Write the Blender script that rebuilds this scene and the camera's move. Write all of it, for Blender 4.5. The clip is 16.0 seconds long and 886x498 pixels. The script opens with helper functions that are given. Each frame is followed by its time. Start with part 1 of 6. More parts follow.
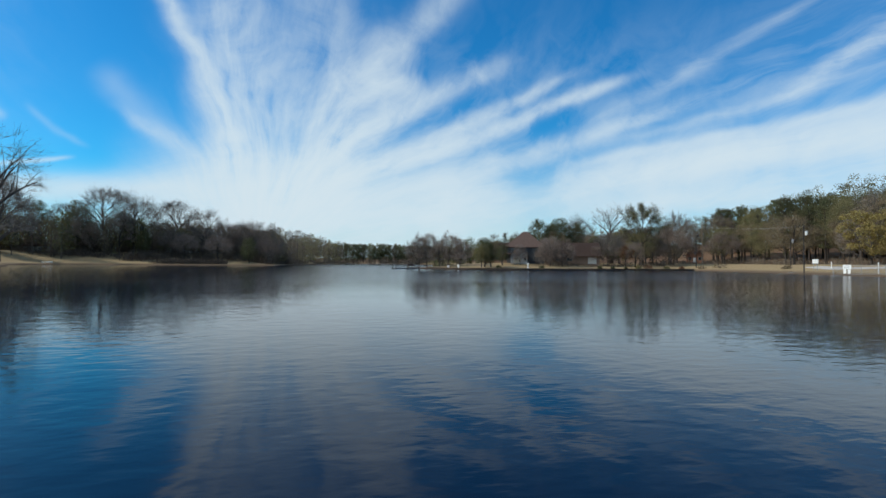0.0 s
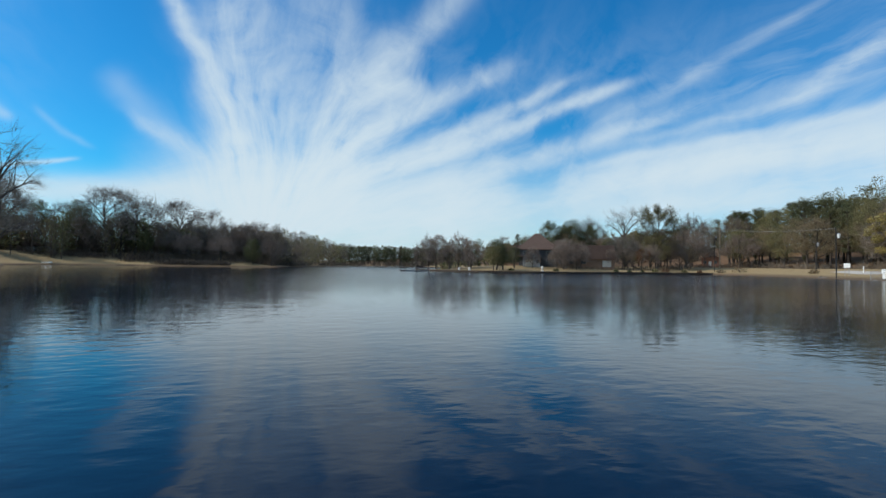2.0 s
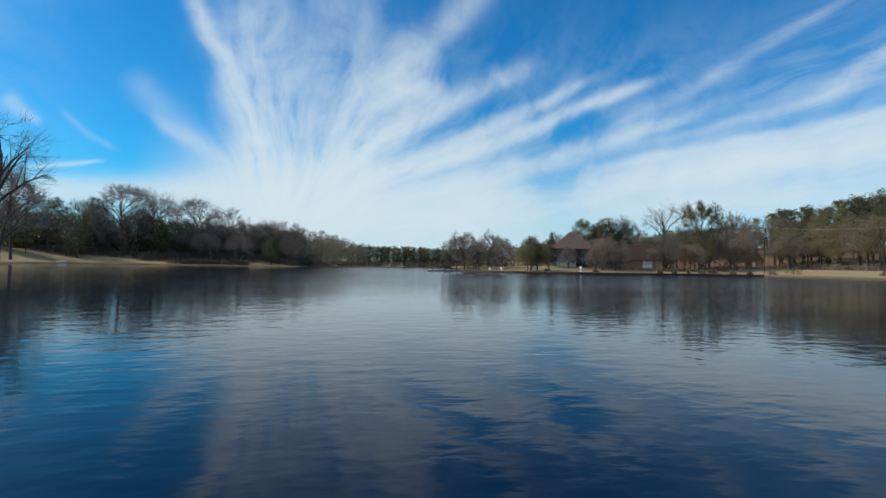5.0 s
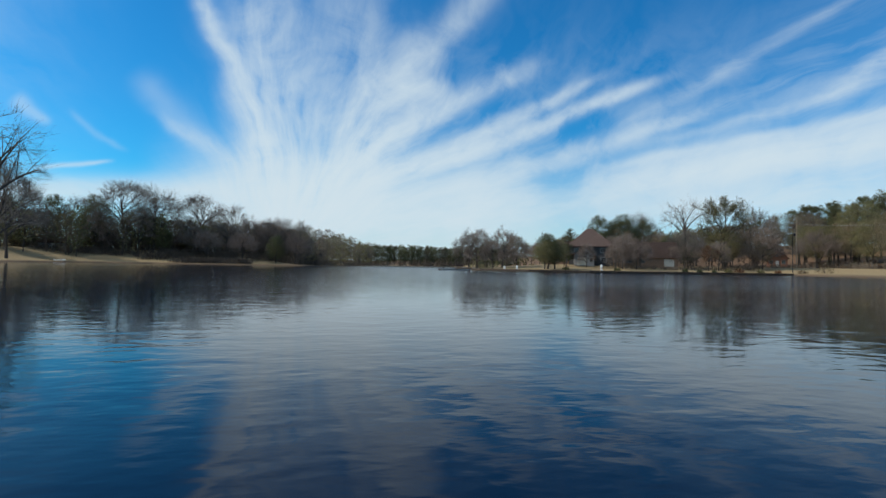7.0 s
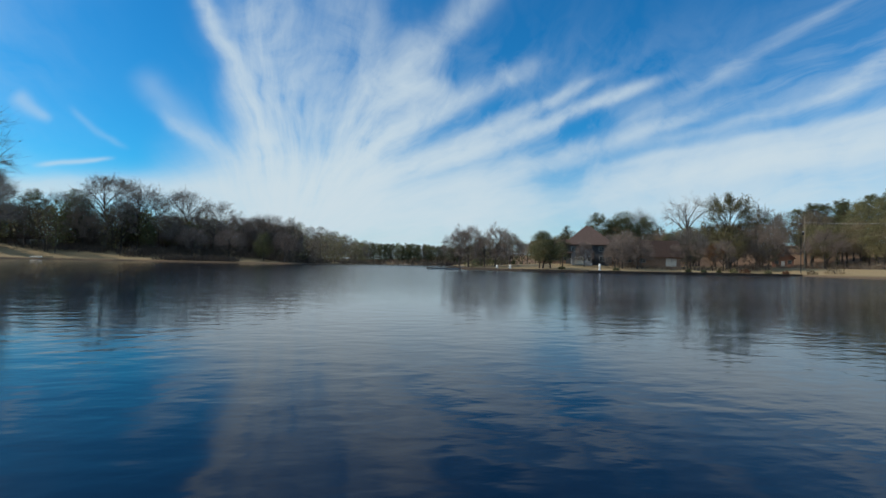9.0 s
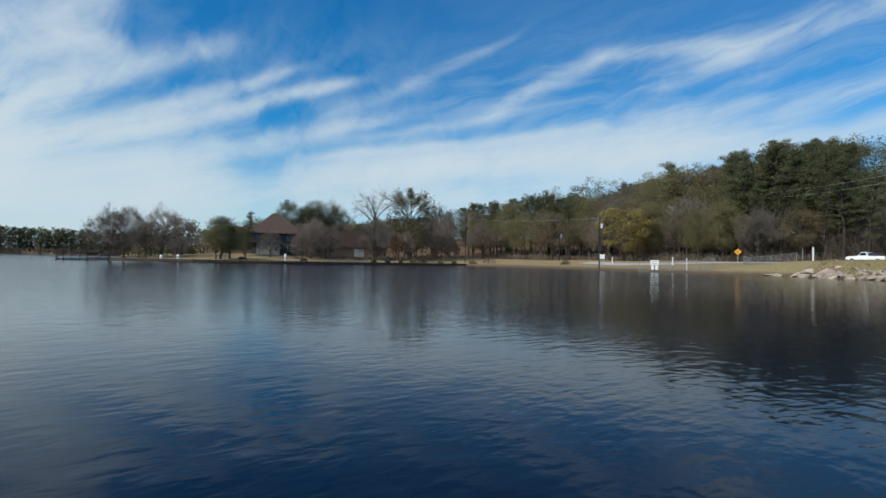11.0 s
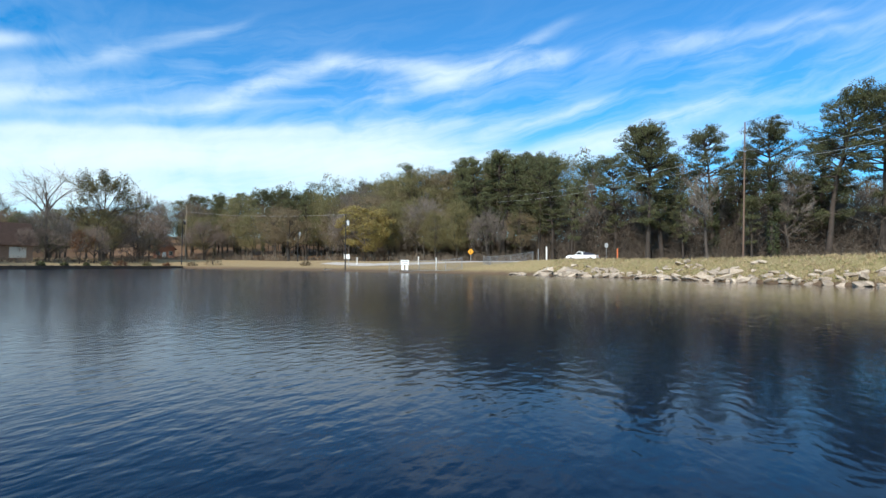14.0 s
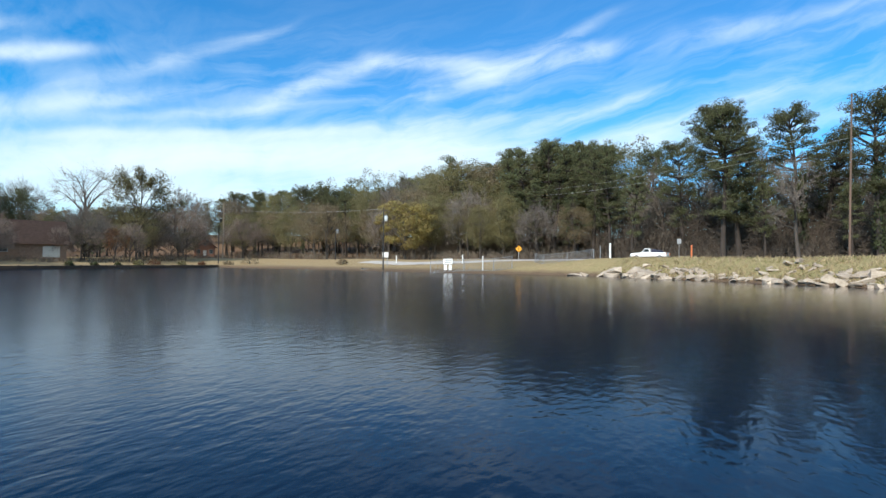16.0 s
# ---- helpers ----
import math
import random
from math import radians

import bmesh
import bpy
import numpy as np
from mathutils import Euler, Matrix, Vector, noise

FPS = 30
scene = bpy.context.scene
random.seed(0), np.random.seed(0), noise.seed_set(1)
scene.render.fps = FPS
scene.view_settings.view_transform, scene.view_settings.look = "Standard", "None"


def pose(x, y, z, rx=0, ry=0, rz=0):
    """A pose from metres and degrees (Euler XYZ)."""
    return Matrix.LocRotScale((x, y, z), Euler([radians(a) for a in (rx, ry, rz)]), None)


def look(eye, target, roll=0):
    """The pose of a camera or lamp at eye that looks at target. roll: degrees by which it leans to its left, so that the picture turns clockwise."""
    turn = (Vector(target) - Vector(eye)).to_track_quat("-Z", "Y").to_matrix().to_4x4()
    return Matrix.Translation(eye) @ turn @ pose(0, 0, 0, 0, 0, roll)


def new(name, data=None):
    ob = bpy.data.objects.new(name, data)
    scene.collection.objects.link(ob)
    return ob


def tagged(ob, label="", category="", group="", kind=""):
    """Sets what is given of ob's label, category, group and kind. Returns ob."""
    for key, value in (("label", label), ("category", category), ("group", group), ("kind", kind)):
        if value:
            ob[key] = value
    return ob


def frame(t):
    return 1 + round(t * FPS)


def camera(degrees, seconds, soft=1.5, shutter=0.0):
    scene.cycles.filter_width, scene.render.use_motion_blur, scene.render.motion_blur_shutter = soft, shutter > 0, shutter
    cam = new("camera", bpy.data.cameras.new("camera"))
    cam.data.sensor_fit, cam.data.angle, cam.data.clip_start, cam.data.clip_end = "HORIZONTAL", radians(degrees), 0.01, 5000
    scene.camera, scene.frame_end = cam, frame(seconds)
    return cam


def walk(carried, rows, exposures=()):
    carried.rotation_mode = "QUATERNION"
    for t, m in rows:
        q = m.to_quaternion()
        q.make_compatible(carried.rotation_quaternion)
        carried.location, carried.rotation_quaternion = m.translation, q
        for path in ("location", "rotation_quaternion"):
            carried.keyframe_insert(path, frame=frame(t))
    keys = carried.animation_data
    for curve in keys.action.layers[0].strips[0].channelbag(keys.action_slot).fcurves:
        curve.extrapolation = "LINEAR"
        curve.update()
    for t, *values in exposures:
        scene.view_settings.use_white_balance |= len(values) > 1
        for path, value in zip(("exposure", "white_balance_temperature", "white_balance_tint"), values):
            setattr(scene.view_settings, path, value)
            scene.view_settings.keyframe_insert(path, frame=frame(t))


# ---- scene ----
cam = camera(79.8, 16.0, soft=1.5)
PATH = [
    (0, (0.695, 0.043, 1.828), (1.202, 1.977, 1.881), 0.5),
    (0.1, (0.682, 0.327, 1.828), (1.282, 2.234, 1.882), 0.7),
    (0.2, (0.67, 0.611, 1.828), (1.276, 2.516, 1.882), 0.7),
    (0.5, (0.632, 1.464, 1.827), (1.22, 3.374, 1.881), 0.7),
    (1, (0.558, 2.913, 1.813), (1.104, 4.836, 1.869), 0.7),
    (1.5, (0.457, 4.433, 1.775), (0.977, 6.363, 1.834), 0.8),
    (2, (0.312, 6.033, 1.704), (0.805, 7.97, 1.767), 0.8),
    (2.5, (0.122, 7.698, 1.643), (0.6, 9.64, 1.707), 0.8),
    (3, (-0.054, 9.442, 1.594), (0.409, 11.386, 1.661), 0.8),
    (3.5, (-0.182, 11.222, 1.558), (0.269, 13.169, 1.624), 0.9),
    (4, (-0.28, 13.07, 1.513), (0.161, 15.019, 1.579), 0.9),
    (6.5, (-0.417, 22.494, 1.055), (-0.002, 24.45, 1.12), 1.1),
    (7, (-0.232, 24.382, 1.03), (0.176, 26.339, 1.094), 1.0),
    (7.5, (0.246, 26.15, 1.018), (0.655, 28.107, 1.081), 1.1),
    (8, (1.181, 27.88, 1.018), (1.577, 29.839, 1.079), 1.3),
    (10.3, (8.209, 35.606, 1.136), (8.746, 37.533, 1.182), 0.7),
    (10.5, (8.862, 36.3, 1.139), (9.639, 38.143, 1.185), 0.7),
    (11, (10.559, 38.099, 1.146), (11.936, 39.549, 1.193), 1.2),
    (11.5, (12.216, 39.942, 1.144), (14.002, 40.84, 1.208), 0.9),
    (11.8, (13.089, 41.036, 1.11), (15.028, 41.525, 1.184), 0.5),
    (11.9, (13.38, 41.4, 1.099), (15.337, 41.81, 1.173), 0.5),
    (12, (13.671, 41.765, 1.088), (15.629, 42.169, 1.162), 0.5),
    (12.5, (15.125, 43.492, 1.022), (17.069, 43.959, 1.097), 0.6),
    (13, (16.66, 44.891, 1.019), (18.589, 45.413, 1.093), 0.7),
    (13.5, (18.404, 46.149, 1.064), (20.319, 46.722, 1.134), 0.7),
    (14, (20.277, 47.28, 1.132), (22.179, 47.894, 1.198), 0.6),
    (14.5, (22.289, 48.321, 1.214), (24.179, 48.971, 1.277), 0.7),
    (15, (24.34, 49.159, 1.325), (26.22, 49.836, 1.385), 0.6),
    (15.5, (26.513, 49.991, 1.446), (28.383, 50.697, 1.501), 0.5),
    (16, (28.85, 50.853, 1.505), (30.698, 51.617, 1.558), 0.5),
]
walk(cam, [(t, look(eye, target, roll)) for t, eye, target, roll in PATH],
     exposures=((0, -0.22), (7.0, -0.26), (10.5, -0.38), (11.0, -0.36), (11.5, -0.12), (12.0, 0.18), (16.0, 0.3)))

# ---- world, sun, exposure ----
SUN_AZ, SUN_EL = radians(-79), radians(37)      # azimuth from +Y towards +X
SKY_GAIN = 0.10
world = bpy.data.worlds.new("sky_world")
scene.world = world
world.use_nodes = True
WT = world.node_tree
WT.nodes.clear()


def wm(op, a, b=None, c=None):
    n = WT.nodes.new("ShaderNodeMath")
    n.operation = op
    for i, v in enumerate((a, b, c)):
        if v is None:
            continue
        if isinstance(v, (int, float)):
            n.inputs[i].default_value = v
        else:
            WT.links.new(v, n.inputs[i])
    return n.outputs[0]


def wvec(x, y, z=0.0):
    n = WT.nodes.new("ShaderNodeCombineXYZ")
    for i, v in enumerate((x, y, z)):
        if isinstance(v, (int, float)):
            n.inputs[i].default_value = v
        else:
            WT.links.new(v, n.inputs[i])
    return n.outputs[0]


def wnoise(vec, scale, detail=4.0, rough=0.55, distort=0.0):
    n = WT.nodes.new("ShaderNodeTexNoise")
    WT.links.new(vec, n.inputs["Vector"])
    n.inputs["Scale"].default_value = scale
    n.inputs["Detail"].default_value = detail
    n.inputs["Roughness"].default_value = rough
    n.inputs["Distortion"].default_value = distort
    return n.outputs["Fac"]


def wstep(v, lo, hi):
    n = WT.nodes.new("ShaderNodeMapRange")
    n.interpolation_type = "SMOOTHSTEP"
    WT.links.new(v, n.inputs["Value"])
    n.inputs["From Min"].default_value = lo
    n.inputs["From Max"].default_value = hi
    return n.outputs["Result"]


sky = WT.nodes.new("ShaderNodeTexSky")
sky.sky_type = "NISHITA"
sky.sun_disc = False
sky.sun_elevation = SUN_EL
sky.sun_rotation = SUN_AZ
sky.air_density = 1.0
sky.dust_density = 0.6
sky.ozone_density = 3.0
coord = WT.nodes.new("ShaderNodeTexCoord")
split = WT.nodes.new("ShaderNodeSeparateXYZ")
WT.links.new(coord.outputs["Generated"], split.inputs[0])
sx, sy, sz = split.outputs
az = wm("ARCTAN2", sx, sy)
el = wm("ARCSINE", sz)
# high cirrus: fibres that fan out from a point low over the far water
FAN_AZ, FAN_EL = -0.09, 0.0
warp = wnoise(wvec(az, el, 3.0), 3.2, 3.0, 0.5)
warp2 = wnoise(wvec(az, el, 8.0), 9.0, 3.0, 0.5)
AU = wm("ADD", az, wm("MULTIPLY_ADD", warp, 0.10, wm("MULTIPLY_ADD", warp2, 0.03, -0.065)))
EV = wm("ADD", el, wm("MULTIPLY_ADD", warp2, 0.024, -0.012))
fan_x, fan_y = wm("SUBTRACT", AU, FAN_AZ), wm("SUBTRACT", EV, FAN_EL)
fan_turn = wm("ARCTAN2", fan_x, fan_y)
fan_far = wm("SQRT", wm("ADD", wm("MULTIPLY", fan_x, fan_x), wm("MULTIPLY", fan_y, fan_y)))
fibre = wnoise(wvec(wm("MULTIPLY_ADD", warp, 0.5, wm("MULTIPLY", fan_turn, 2.3)), wm("MULTIPLY_ADD", warp2, 0.15, wm("MULTIPLY", fan_far, 2.2)), 1.7), 4.0, 6.0, 0.58, 0.15)
puff = wnoise(wvec(wm("MULTIPLY", AU, 1.0), wm("MULTIPLY", EV, 1.3), 9.2), 9.0, 7.0, 0.6, 0.8)


def band(u0, v0, u1, v1, w, gain, bend=0.0, w1=None):
    """A soft streak of cloud from one azimuth and elevation to another, as a 0..gain mask."""
    du, dv = u1 - u0, v1 - v0
    ll = math.hypot(du, dv)
    a = wm("MULTIPLY_ADD", AU, du / ll / ll, wm("MULTIPLY_ADD", EV, dv / ll / ll, -(u0 * du + v0 * dv) / ll / ll))
    b = wm("MULTIPLY_ADD", AU, -dv / ll, wm("MULTIPLY_ADD", EV, du / ll, (u0 * dv - v0 * du) / ll))
    if bend:
        b = wm("MULTIPLY_ADD", wm("MULTIPLY", a, wm("SUBTRACT", 1.0, a)), -4 * bend, b)
    if w1 is None:
        q = wm("MULTIPLY", b, 1.0 / w)
    else:
        q = wm("DIVIDE", b, wm("MAXIMUM", wm("MULTIPLY_ADD", a, w1 - w, w), 0.003))
    g = wm("EXPONENT", wm("MULTIPLY", wm("MULTIPLY", q, q), -1.0))
    ends = wm("MULTIPLY", wstep(a, -0.18, 0.15), wstep(wm("SUBTRACT", 1.18, a), 0.0, 0.4))
    return wm("MULTIPLY", wm("MULTIPLY", g, ends), gain)


# the forms of the cirrus: azimuth and elevation of both ends, half width, gain, bend, half width at the end
# the great fan over the inlet
FAN = [
    (-0.092, 0.048, -0.182, 0.330, 0.059, 1.00, 0.000, 0.022),
    (-0.167, 0.314, -0.248, 0.442, 0.018, 0.95, 0.000, 0.013),
    (-0.053, 0.070, -0.142, 0.466, 0.075, 0.78, 0.000, 0.063),
    (0.002, 0.071, 0.039, 0.489, 0.087, 0.42, 0.000, 0.084),
    (0.027, 0.124, 0.153, 0.394, 0.077, 0.85, 0.015, 0.037),
    (0.143, 0.365, 0.297, 0.507, 0.029, 0.50, 0.000, 0.027),
    (0.117, 0.316, 0.208, 0.326, 0.024, 0.55, 0.000, 0.018),
    (-0.160, 0.149, -0.298, 0.241, 0.019, 0.50, 0.000, 0.010),
]
# the long rays that it throws to the east
RAYS = [
    (-0.034, 0.127, 0.342, 0.357, 0.030, 0.95, 0.018, 0.016),
    (0.068, 0.142, 0.465, 0.330, 0.020, 0.90, 0.012, 0.009),
    (0.173, 0.181, 0.580, 0.321, 0.018, 1.00, 0.010, 0.009),
    (0.302, 0.178, 0.645, 0.262, 0.021, 0.65, 0.000, 0.014),
    (0.508, 0.154, 0.942, 0.303, 0.030, 0.22, 0.012, 0.016),
    (0.448, 0.145, 0.953, 0.198, 0.034, 0.55, 0.000, 0.023),
]
# small wisps west of it
WISPS = [
    (-0.442, 0.140, -0.365, 0.158, 0.004, 0.60, 0.000, 0.003),
    (-0.491, 0.230, -0.445, 0.204, 0.010, 0.35, 0.000, 0.006),
    (-0.414, 0.222, -0.347, 0.179, 0.005, 0.14, -0.005, 0.004),
    (-0.324, 0.289, -0.234, 0.204, 0.021, 0.22, 0.000, 0.018),
]
# the veil along the horizon
LOW_VEIL = [
    (-0.513, 0.095, -0.187, 0.125, 0.015, 1.10, 0.000, 0.022),
    (-0.230, 0.091, 0.345, 0.110, 0.080, 1.60, 0.000, 0.080),
    (0.302, 0.115, 0.952, 0.111, 0.046, 0.60, 0.000, 0.015),
]
EAST_VEIL = [
    (0.533, 0.160, 1.295, 0.222, 0.030, 1.35, 0.000, 0.039),
    (0.560, 0.105, 1.232, 0.156, 0.021, 0.55, 0.000, 0.032),
    (1.021, 0.175, 1.763, 0.224, 0.030, 0.70, 0.000, 0.020),
    (0.520, 0.189, 1.061, 0.248, 0.008, 0.50, 0.000, 0.010),
]
# feathery streaks over the hill and the dam
EAST_STREAKS = [
    (0.530, 0.256, 0.705, 0.331, 0.013, 0.33, 0.000, 0.013),
    (0.685, 0.322, 0.898, 0.411, 0.013, 0.24, 0.000, 0.006),
    (0.531, 0.235, 0.792, 0.300, 0.011, 0.33, 0.000, 0.005),
    (0.538, 0.216, 0.892, 0.274, 0.008, 0.27, 0.000, 0.007),
    (0.837, 0.266, 1.085, 0.371, 0.015, 0.74, 0.009, 0.013),
    (1.048, 0.365, 1.261, 0.361, 0.012, 0.62, 0.000, 0.012),
    (1.061, 0.272, 1.484, 0.425, 0.026, 0.35, 0.000, 0.008),
    (1.240, 0.341, 1.499, 0.376, 0.026, 0.78, 0.000, 0.011),
    (1.103, 0.248, 1.316, 0.271, 0.016, 0.66, 0.000, 0.010),
]
SOUTH_STREAKS = [
    (1.338, 0.244, 1.576, 0.303, 0.015, 0.74, 0.000, 0.007),
    (1.485, 0.212, 1.780, 0.288, 0.028, 0.62, 0.000, 0.013),
    (1.564, 0.373, 1.915, 0.377, 0.020, 0.39, 0.000, 0.007),
    (1.722, 0.340, 2.038, 0.362, 0.013, 0.27, 0.000, 0.008),
    (1.764, 0.264, 2.037, 0.278, 0.022, 0.23, 0.000, 0.014),
]


def added(rows):
    total = None
    for row in rows:
        k = band(*row)
        total = k if total is None else wm("ADD", total, k)
    return total


# rest of the sky, unseen: thin cirrus added behind and overhead, also whitening shade
away = wm("MULTIPLY", wstep(wm("ABSOLUTE", wm("SUBTRACT", az, 0.75)), 1.05, 1.7), 0.5)
overhead = wm("MULTIPLY", wstep(el, 0.6, 1.0), 0.25)
east = wstep(az, 0.55, 0.95)
wisps = wnoise(wvec(wm("MULTIPLY_ADD", warp, 0.5, wm("MULTIPLY", az, 1.7)), wm("MULTIPLY_ADD", warp2, 0.5, wm("MULTIPLY", wm("MULTIPLY_ADD", az, -0.2, el), 11.0)), 5.0), 2.6, 7.0, 0.62, 0.5)
fan_tex = wm("MAXIMUM", wm("MULTIPLY_ADD", fibre, 1.9, wm("MULTIPLY_ADD", puff, 1.5, -0.95)), 0.0)
east_tex = wm("MAXIMUM", wm("MULTIPLY_ADD", wisps, 1.9, wm("MULTIPLY_ADD", puff, 1.6, -1.15)), 0.0)
veil_tex = wm("MAXIMUM", wm("MULTIPLY_ADD", fibre, 1.2, wm("MULTIPLY_ADD", wisps, 1.2, -0.2)), 0.0)
dens = wm("MULTIPLY", wm("ADD", added(FAN + RAYS), wm("ADD", away, overhead)), fan_tex)
dens = wm("ADD", dens, wm("MULTIPLY", added(WISPS), 1.0))
dens = wm("ADD", dens, wm("MULTIPLY", added(EAST_STREAKS + SOUTH_STREAKS), east_tex))
dens = wm("ADD", dens, wm("MULTIPLY", added(LOW_VEIL + EAST_VEIL), veil_tex))
faint = wm("MULTIPLY", wm("MAXIMUM", wm("SUBTRACT", wm("MULTIPLY_ADD", wm("SUBTRACT", wisps, fibre), east, fibre), 0.42), 0.0), wm("MULTIPLY_ADD", wstep(el, 0.26, 0.46), -0.8, 0.9))
faint = wm("MULTIPLY_ADD", east, 0.04, wm("MULTIPLY", faint, wstep(az, -0.35, 0.35)))
haze = wm("MULTIPLY", wm("SUBTRACT", 1.0, wstep(el, -0.02, 0.17)), 0.9)
dens = wm("SUBTRACT", 1.0, wm("EXPONENT", wm("MULTIPLY", wm("ADD", wm("ADD", dens, faint), haze), -1.25)))

deep = WT.nodes.new("ShaderNodeHueSaturation")
deep.inputs["Saturation"].default_value = 1.2
deep.inputs["Value"].default_value = 1.0
WT.links.new(sky.outputs[0], deep.inputs["Color"])
white = WT.nodes.new("ShaderNodeRGB")
white.outputs[0].default_value = (7.6, 9.0, 9.8, 1)
mixc = WT.nodes.new("ShaderNodeMix")
mixc.data_type = "RGBA"
WT.links.new(dens, mixc.inputs[0])
tint = WT.nodes.new("ShaderNodeMix")
tint.data_type, tint.blend_type = "RGBA", "MULTIPLY"
tint.inputs[0].default_value = 1.0
WT.links.new(deep.outputs[0], tint.inputs[6])
tint.inputs[7].default_value = (0.26, 1.33, 1.70, 1)
WT.links.new(tint.outputs[2], mixc.inputs[6])
WT.links.new(white.outputs[0], mixc.inputs[7])
bg = WT.nodes.new("ShaderNodeBackground")
bg.inputs["Strength"].default_value = SKY_GAIN
WT.links.new(mixc.outputs[2], bg.inputs["Color"])
wout = WT.nodes.new("ShaderNodeOutputWorld")
WT.links.new(bg.outputs[0], wout.inputs[0])

sun = new("sun", bpy.data.lights.new("sun", "SUN"))
sun.data.energy, sun.data.angle, sun.data.color = 4.6, radians(0.5), (1.0, 0.93, 0.82)
sun_way = Vector((math.sin(SUN_AZ) * math.cos(SUN_EL), math.cos(SUN_AZ) * math.cos(SUN_EL), math.sin(SUN_EL)))
sun.matrix_world = look(sun_way * 300, (0, 0, 0))


# ---- materials ----
def material(name):
    m = bpy.data.materials.new(name)
    m.use_nodes = True
    t = m.node_tree
    return m, t, t.nodes["Principled BSDF"]


def node(t, kind, **vals):
    n = t.nodes.new(kind)
    for k, v in vals.items():
        n.inputs[k.replace("_", " ")].default_value = v
    return n


def ramp(t, fac, stops):
    r = t.nodes.new("ShaderNodeValToRGB")
    while len(r.color_ramp.elements) < len(stops):
        r.color_ramp.elements.new(0.5)
    for e, (p, c) in zip(r.color_ramp.elements, stops):
        e.position, e.color = p, (*c, 1)
    t.links.new(fac, r.inputs[0])
    return r.outputs[0]


def mixed(t, fac, a, b, mode="MIX"):
    n = t.nodes.new("ShaderNodeMix")
    n.data_type, n.blend_type = "RGBA", mode
    for i, v in ((0, fac), (6, a), (7, b)):
        if isinstance(v, (int, float)):
            n.inputs[i].default_value = v
        elif isinstance(v, tuple):
            n.inputs[i].default_value = (*v, 1)
        else:
            t.links.new(v, n.inputs[i])
    return n.outputs[2]


def rough_stuff(name, stops, scale=2.0, fine=18.0, rough=0.85, bump=0.4, stretch=(1, 1, 1), vary=0.0, island=0.0, metal=0.0, depth=0.05):
    """A dull surface: coarse patches and fine grain in colour, with fine relief."""
    m, t, p = material(name)
    tc = t.nodes.new("ShaderNodeTexCoord")
    mp = node(t, "ShaderNodeMapping", Scale=stretch)
    t.links.new(tc.outputs["Object"], mp.inputs[0])
    n1 = node(t, "ShaderNodeTexNoise", Scale=scale, Detail=4.0, Roughness=0.6)
    n2 = node(t, "ShaderNodeTexNoise", Scale=fine, Detail=6.0, Roughness=0.65)
    for n in (n1, n2):
        t.links.new(mp.outputs[0], n.inputs["Vector"])
    add = t.nodes.new("ShaderNodeMath")
    add.operation = "MULTIPLY_ADD"
    t.links.new(n1.outputs["Fac"], add.inputs[0])
    add.inputs[1].default_value = 0.6
    sc = t.nodes.new("ShaderNodeMath")
    sc.operation = "MULTIPLY"
    sc.inputs[1].default_value = 0.4
    t.links.new(n2.outputs["Fac"], sc.inputs[0])
    t.links.new(sc.outputs[0], add.inputs[2])
    col = ramp(t, add.outputs[0], stops)
    if vary:
        oi = t.nodes.new("ShaderNodeObjectInfo")
        hs = t.nodes.new("ShaderNodeHueSaturation")
        mr = node(t, "ShaderNodeMapRange", To_Min=1 - vary, To_Max=1 + vary)
        t.links.new(oi.outputs["Random"], mr.inputs["Value"])
        t.links.new(mr.outputs[0], hs.inputs["Value"])
        t.links.new(col, hs.inputs["Color"])
        col = hs.outputs[0]
    if island:
        ge = t.nodes.new("ShaderNodeNewGeometry")
        hs = t.nodes.new("ShaderNodeHueSaturation")
        mr = node(t, "ShaderNodeMapRange", To_Min=1 - island, To_Max=1 + island)
        mh = node(t, "ShaderNodeMapRange", To_Min=0.485, To_Max=0.515)
        t.links.new(ge.outputs["Random Per Island"], mr.inputs["Value"])
        t.links.new(ge.outputs["Random Per Island"], mh.inputs["Value"])
        t.links.new(mr.outputs[0], hs.inputs["Value"])
        t.links.new(mh.outputs[0], hs.inputs["Hue"])
        t.links.new(col, hs.inputs["Color"])
        col = hs.outputs[0]
    t.links.new(col, p.inputs["Base Color"])
    p.inputs["Roughness"].default_value = rough
    p.inputs["Metallic"].default_value = metal
    if bump:
        b = node(t, "ShaderNodeBump", Strength=bump, Distance=depth)
        t.links.new(n2.outputs["Fac"], b.inputs["Height"])
        t.links.new(b.outputs[0], p.inputs["Normal"])
    return m


def leafy(name, stops, island=0.3, vary=0.15, through_light=0.3):
    m = rough_stuff(name, stops, 0.6, 6.0, 0.7, 0.0, vary=vary, island=island)
    t = m.node_tree
    p = t.nodes["Principled BSDF"]
    p.inputs["Specular IOR Level"].default_value = 0.25
    tr = t.nodes.new("ShaderNodeBsdfTranslucent")
    col = p.inputs["Base Color"].links[0].from_socket
    t.links.new(col, tr.inputs["Color"])
    mx = t.nodes.new("ShaderNodeMixShader")
    mx.inputs[0].default_value = through_light
    t.links.new(p.outputs[0], mx.inputs[1])
    t.links.new(tr.outputs[0], mx.inputs[2])
    out = t.nodes["Material Output"]
    t.links.new(mx.outputs[0], out.inputs["Surface"])
    return m


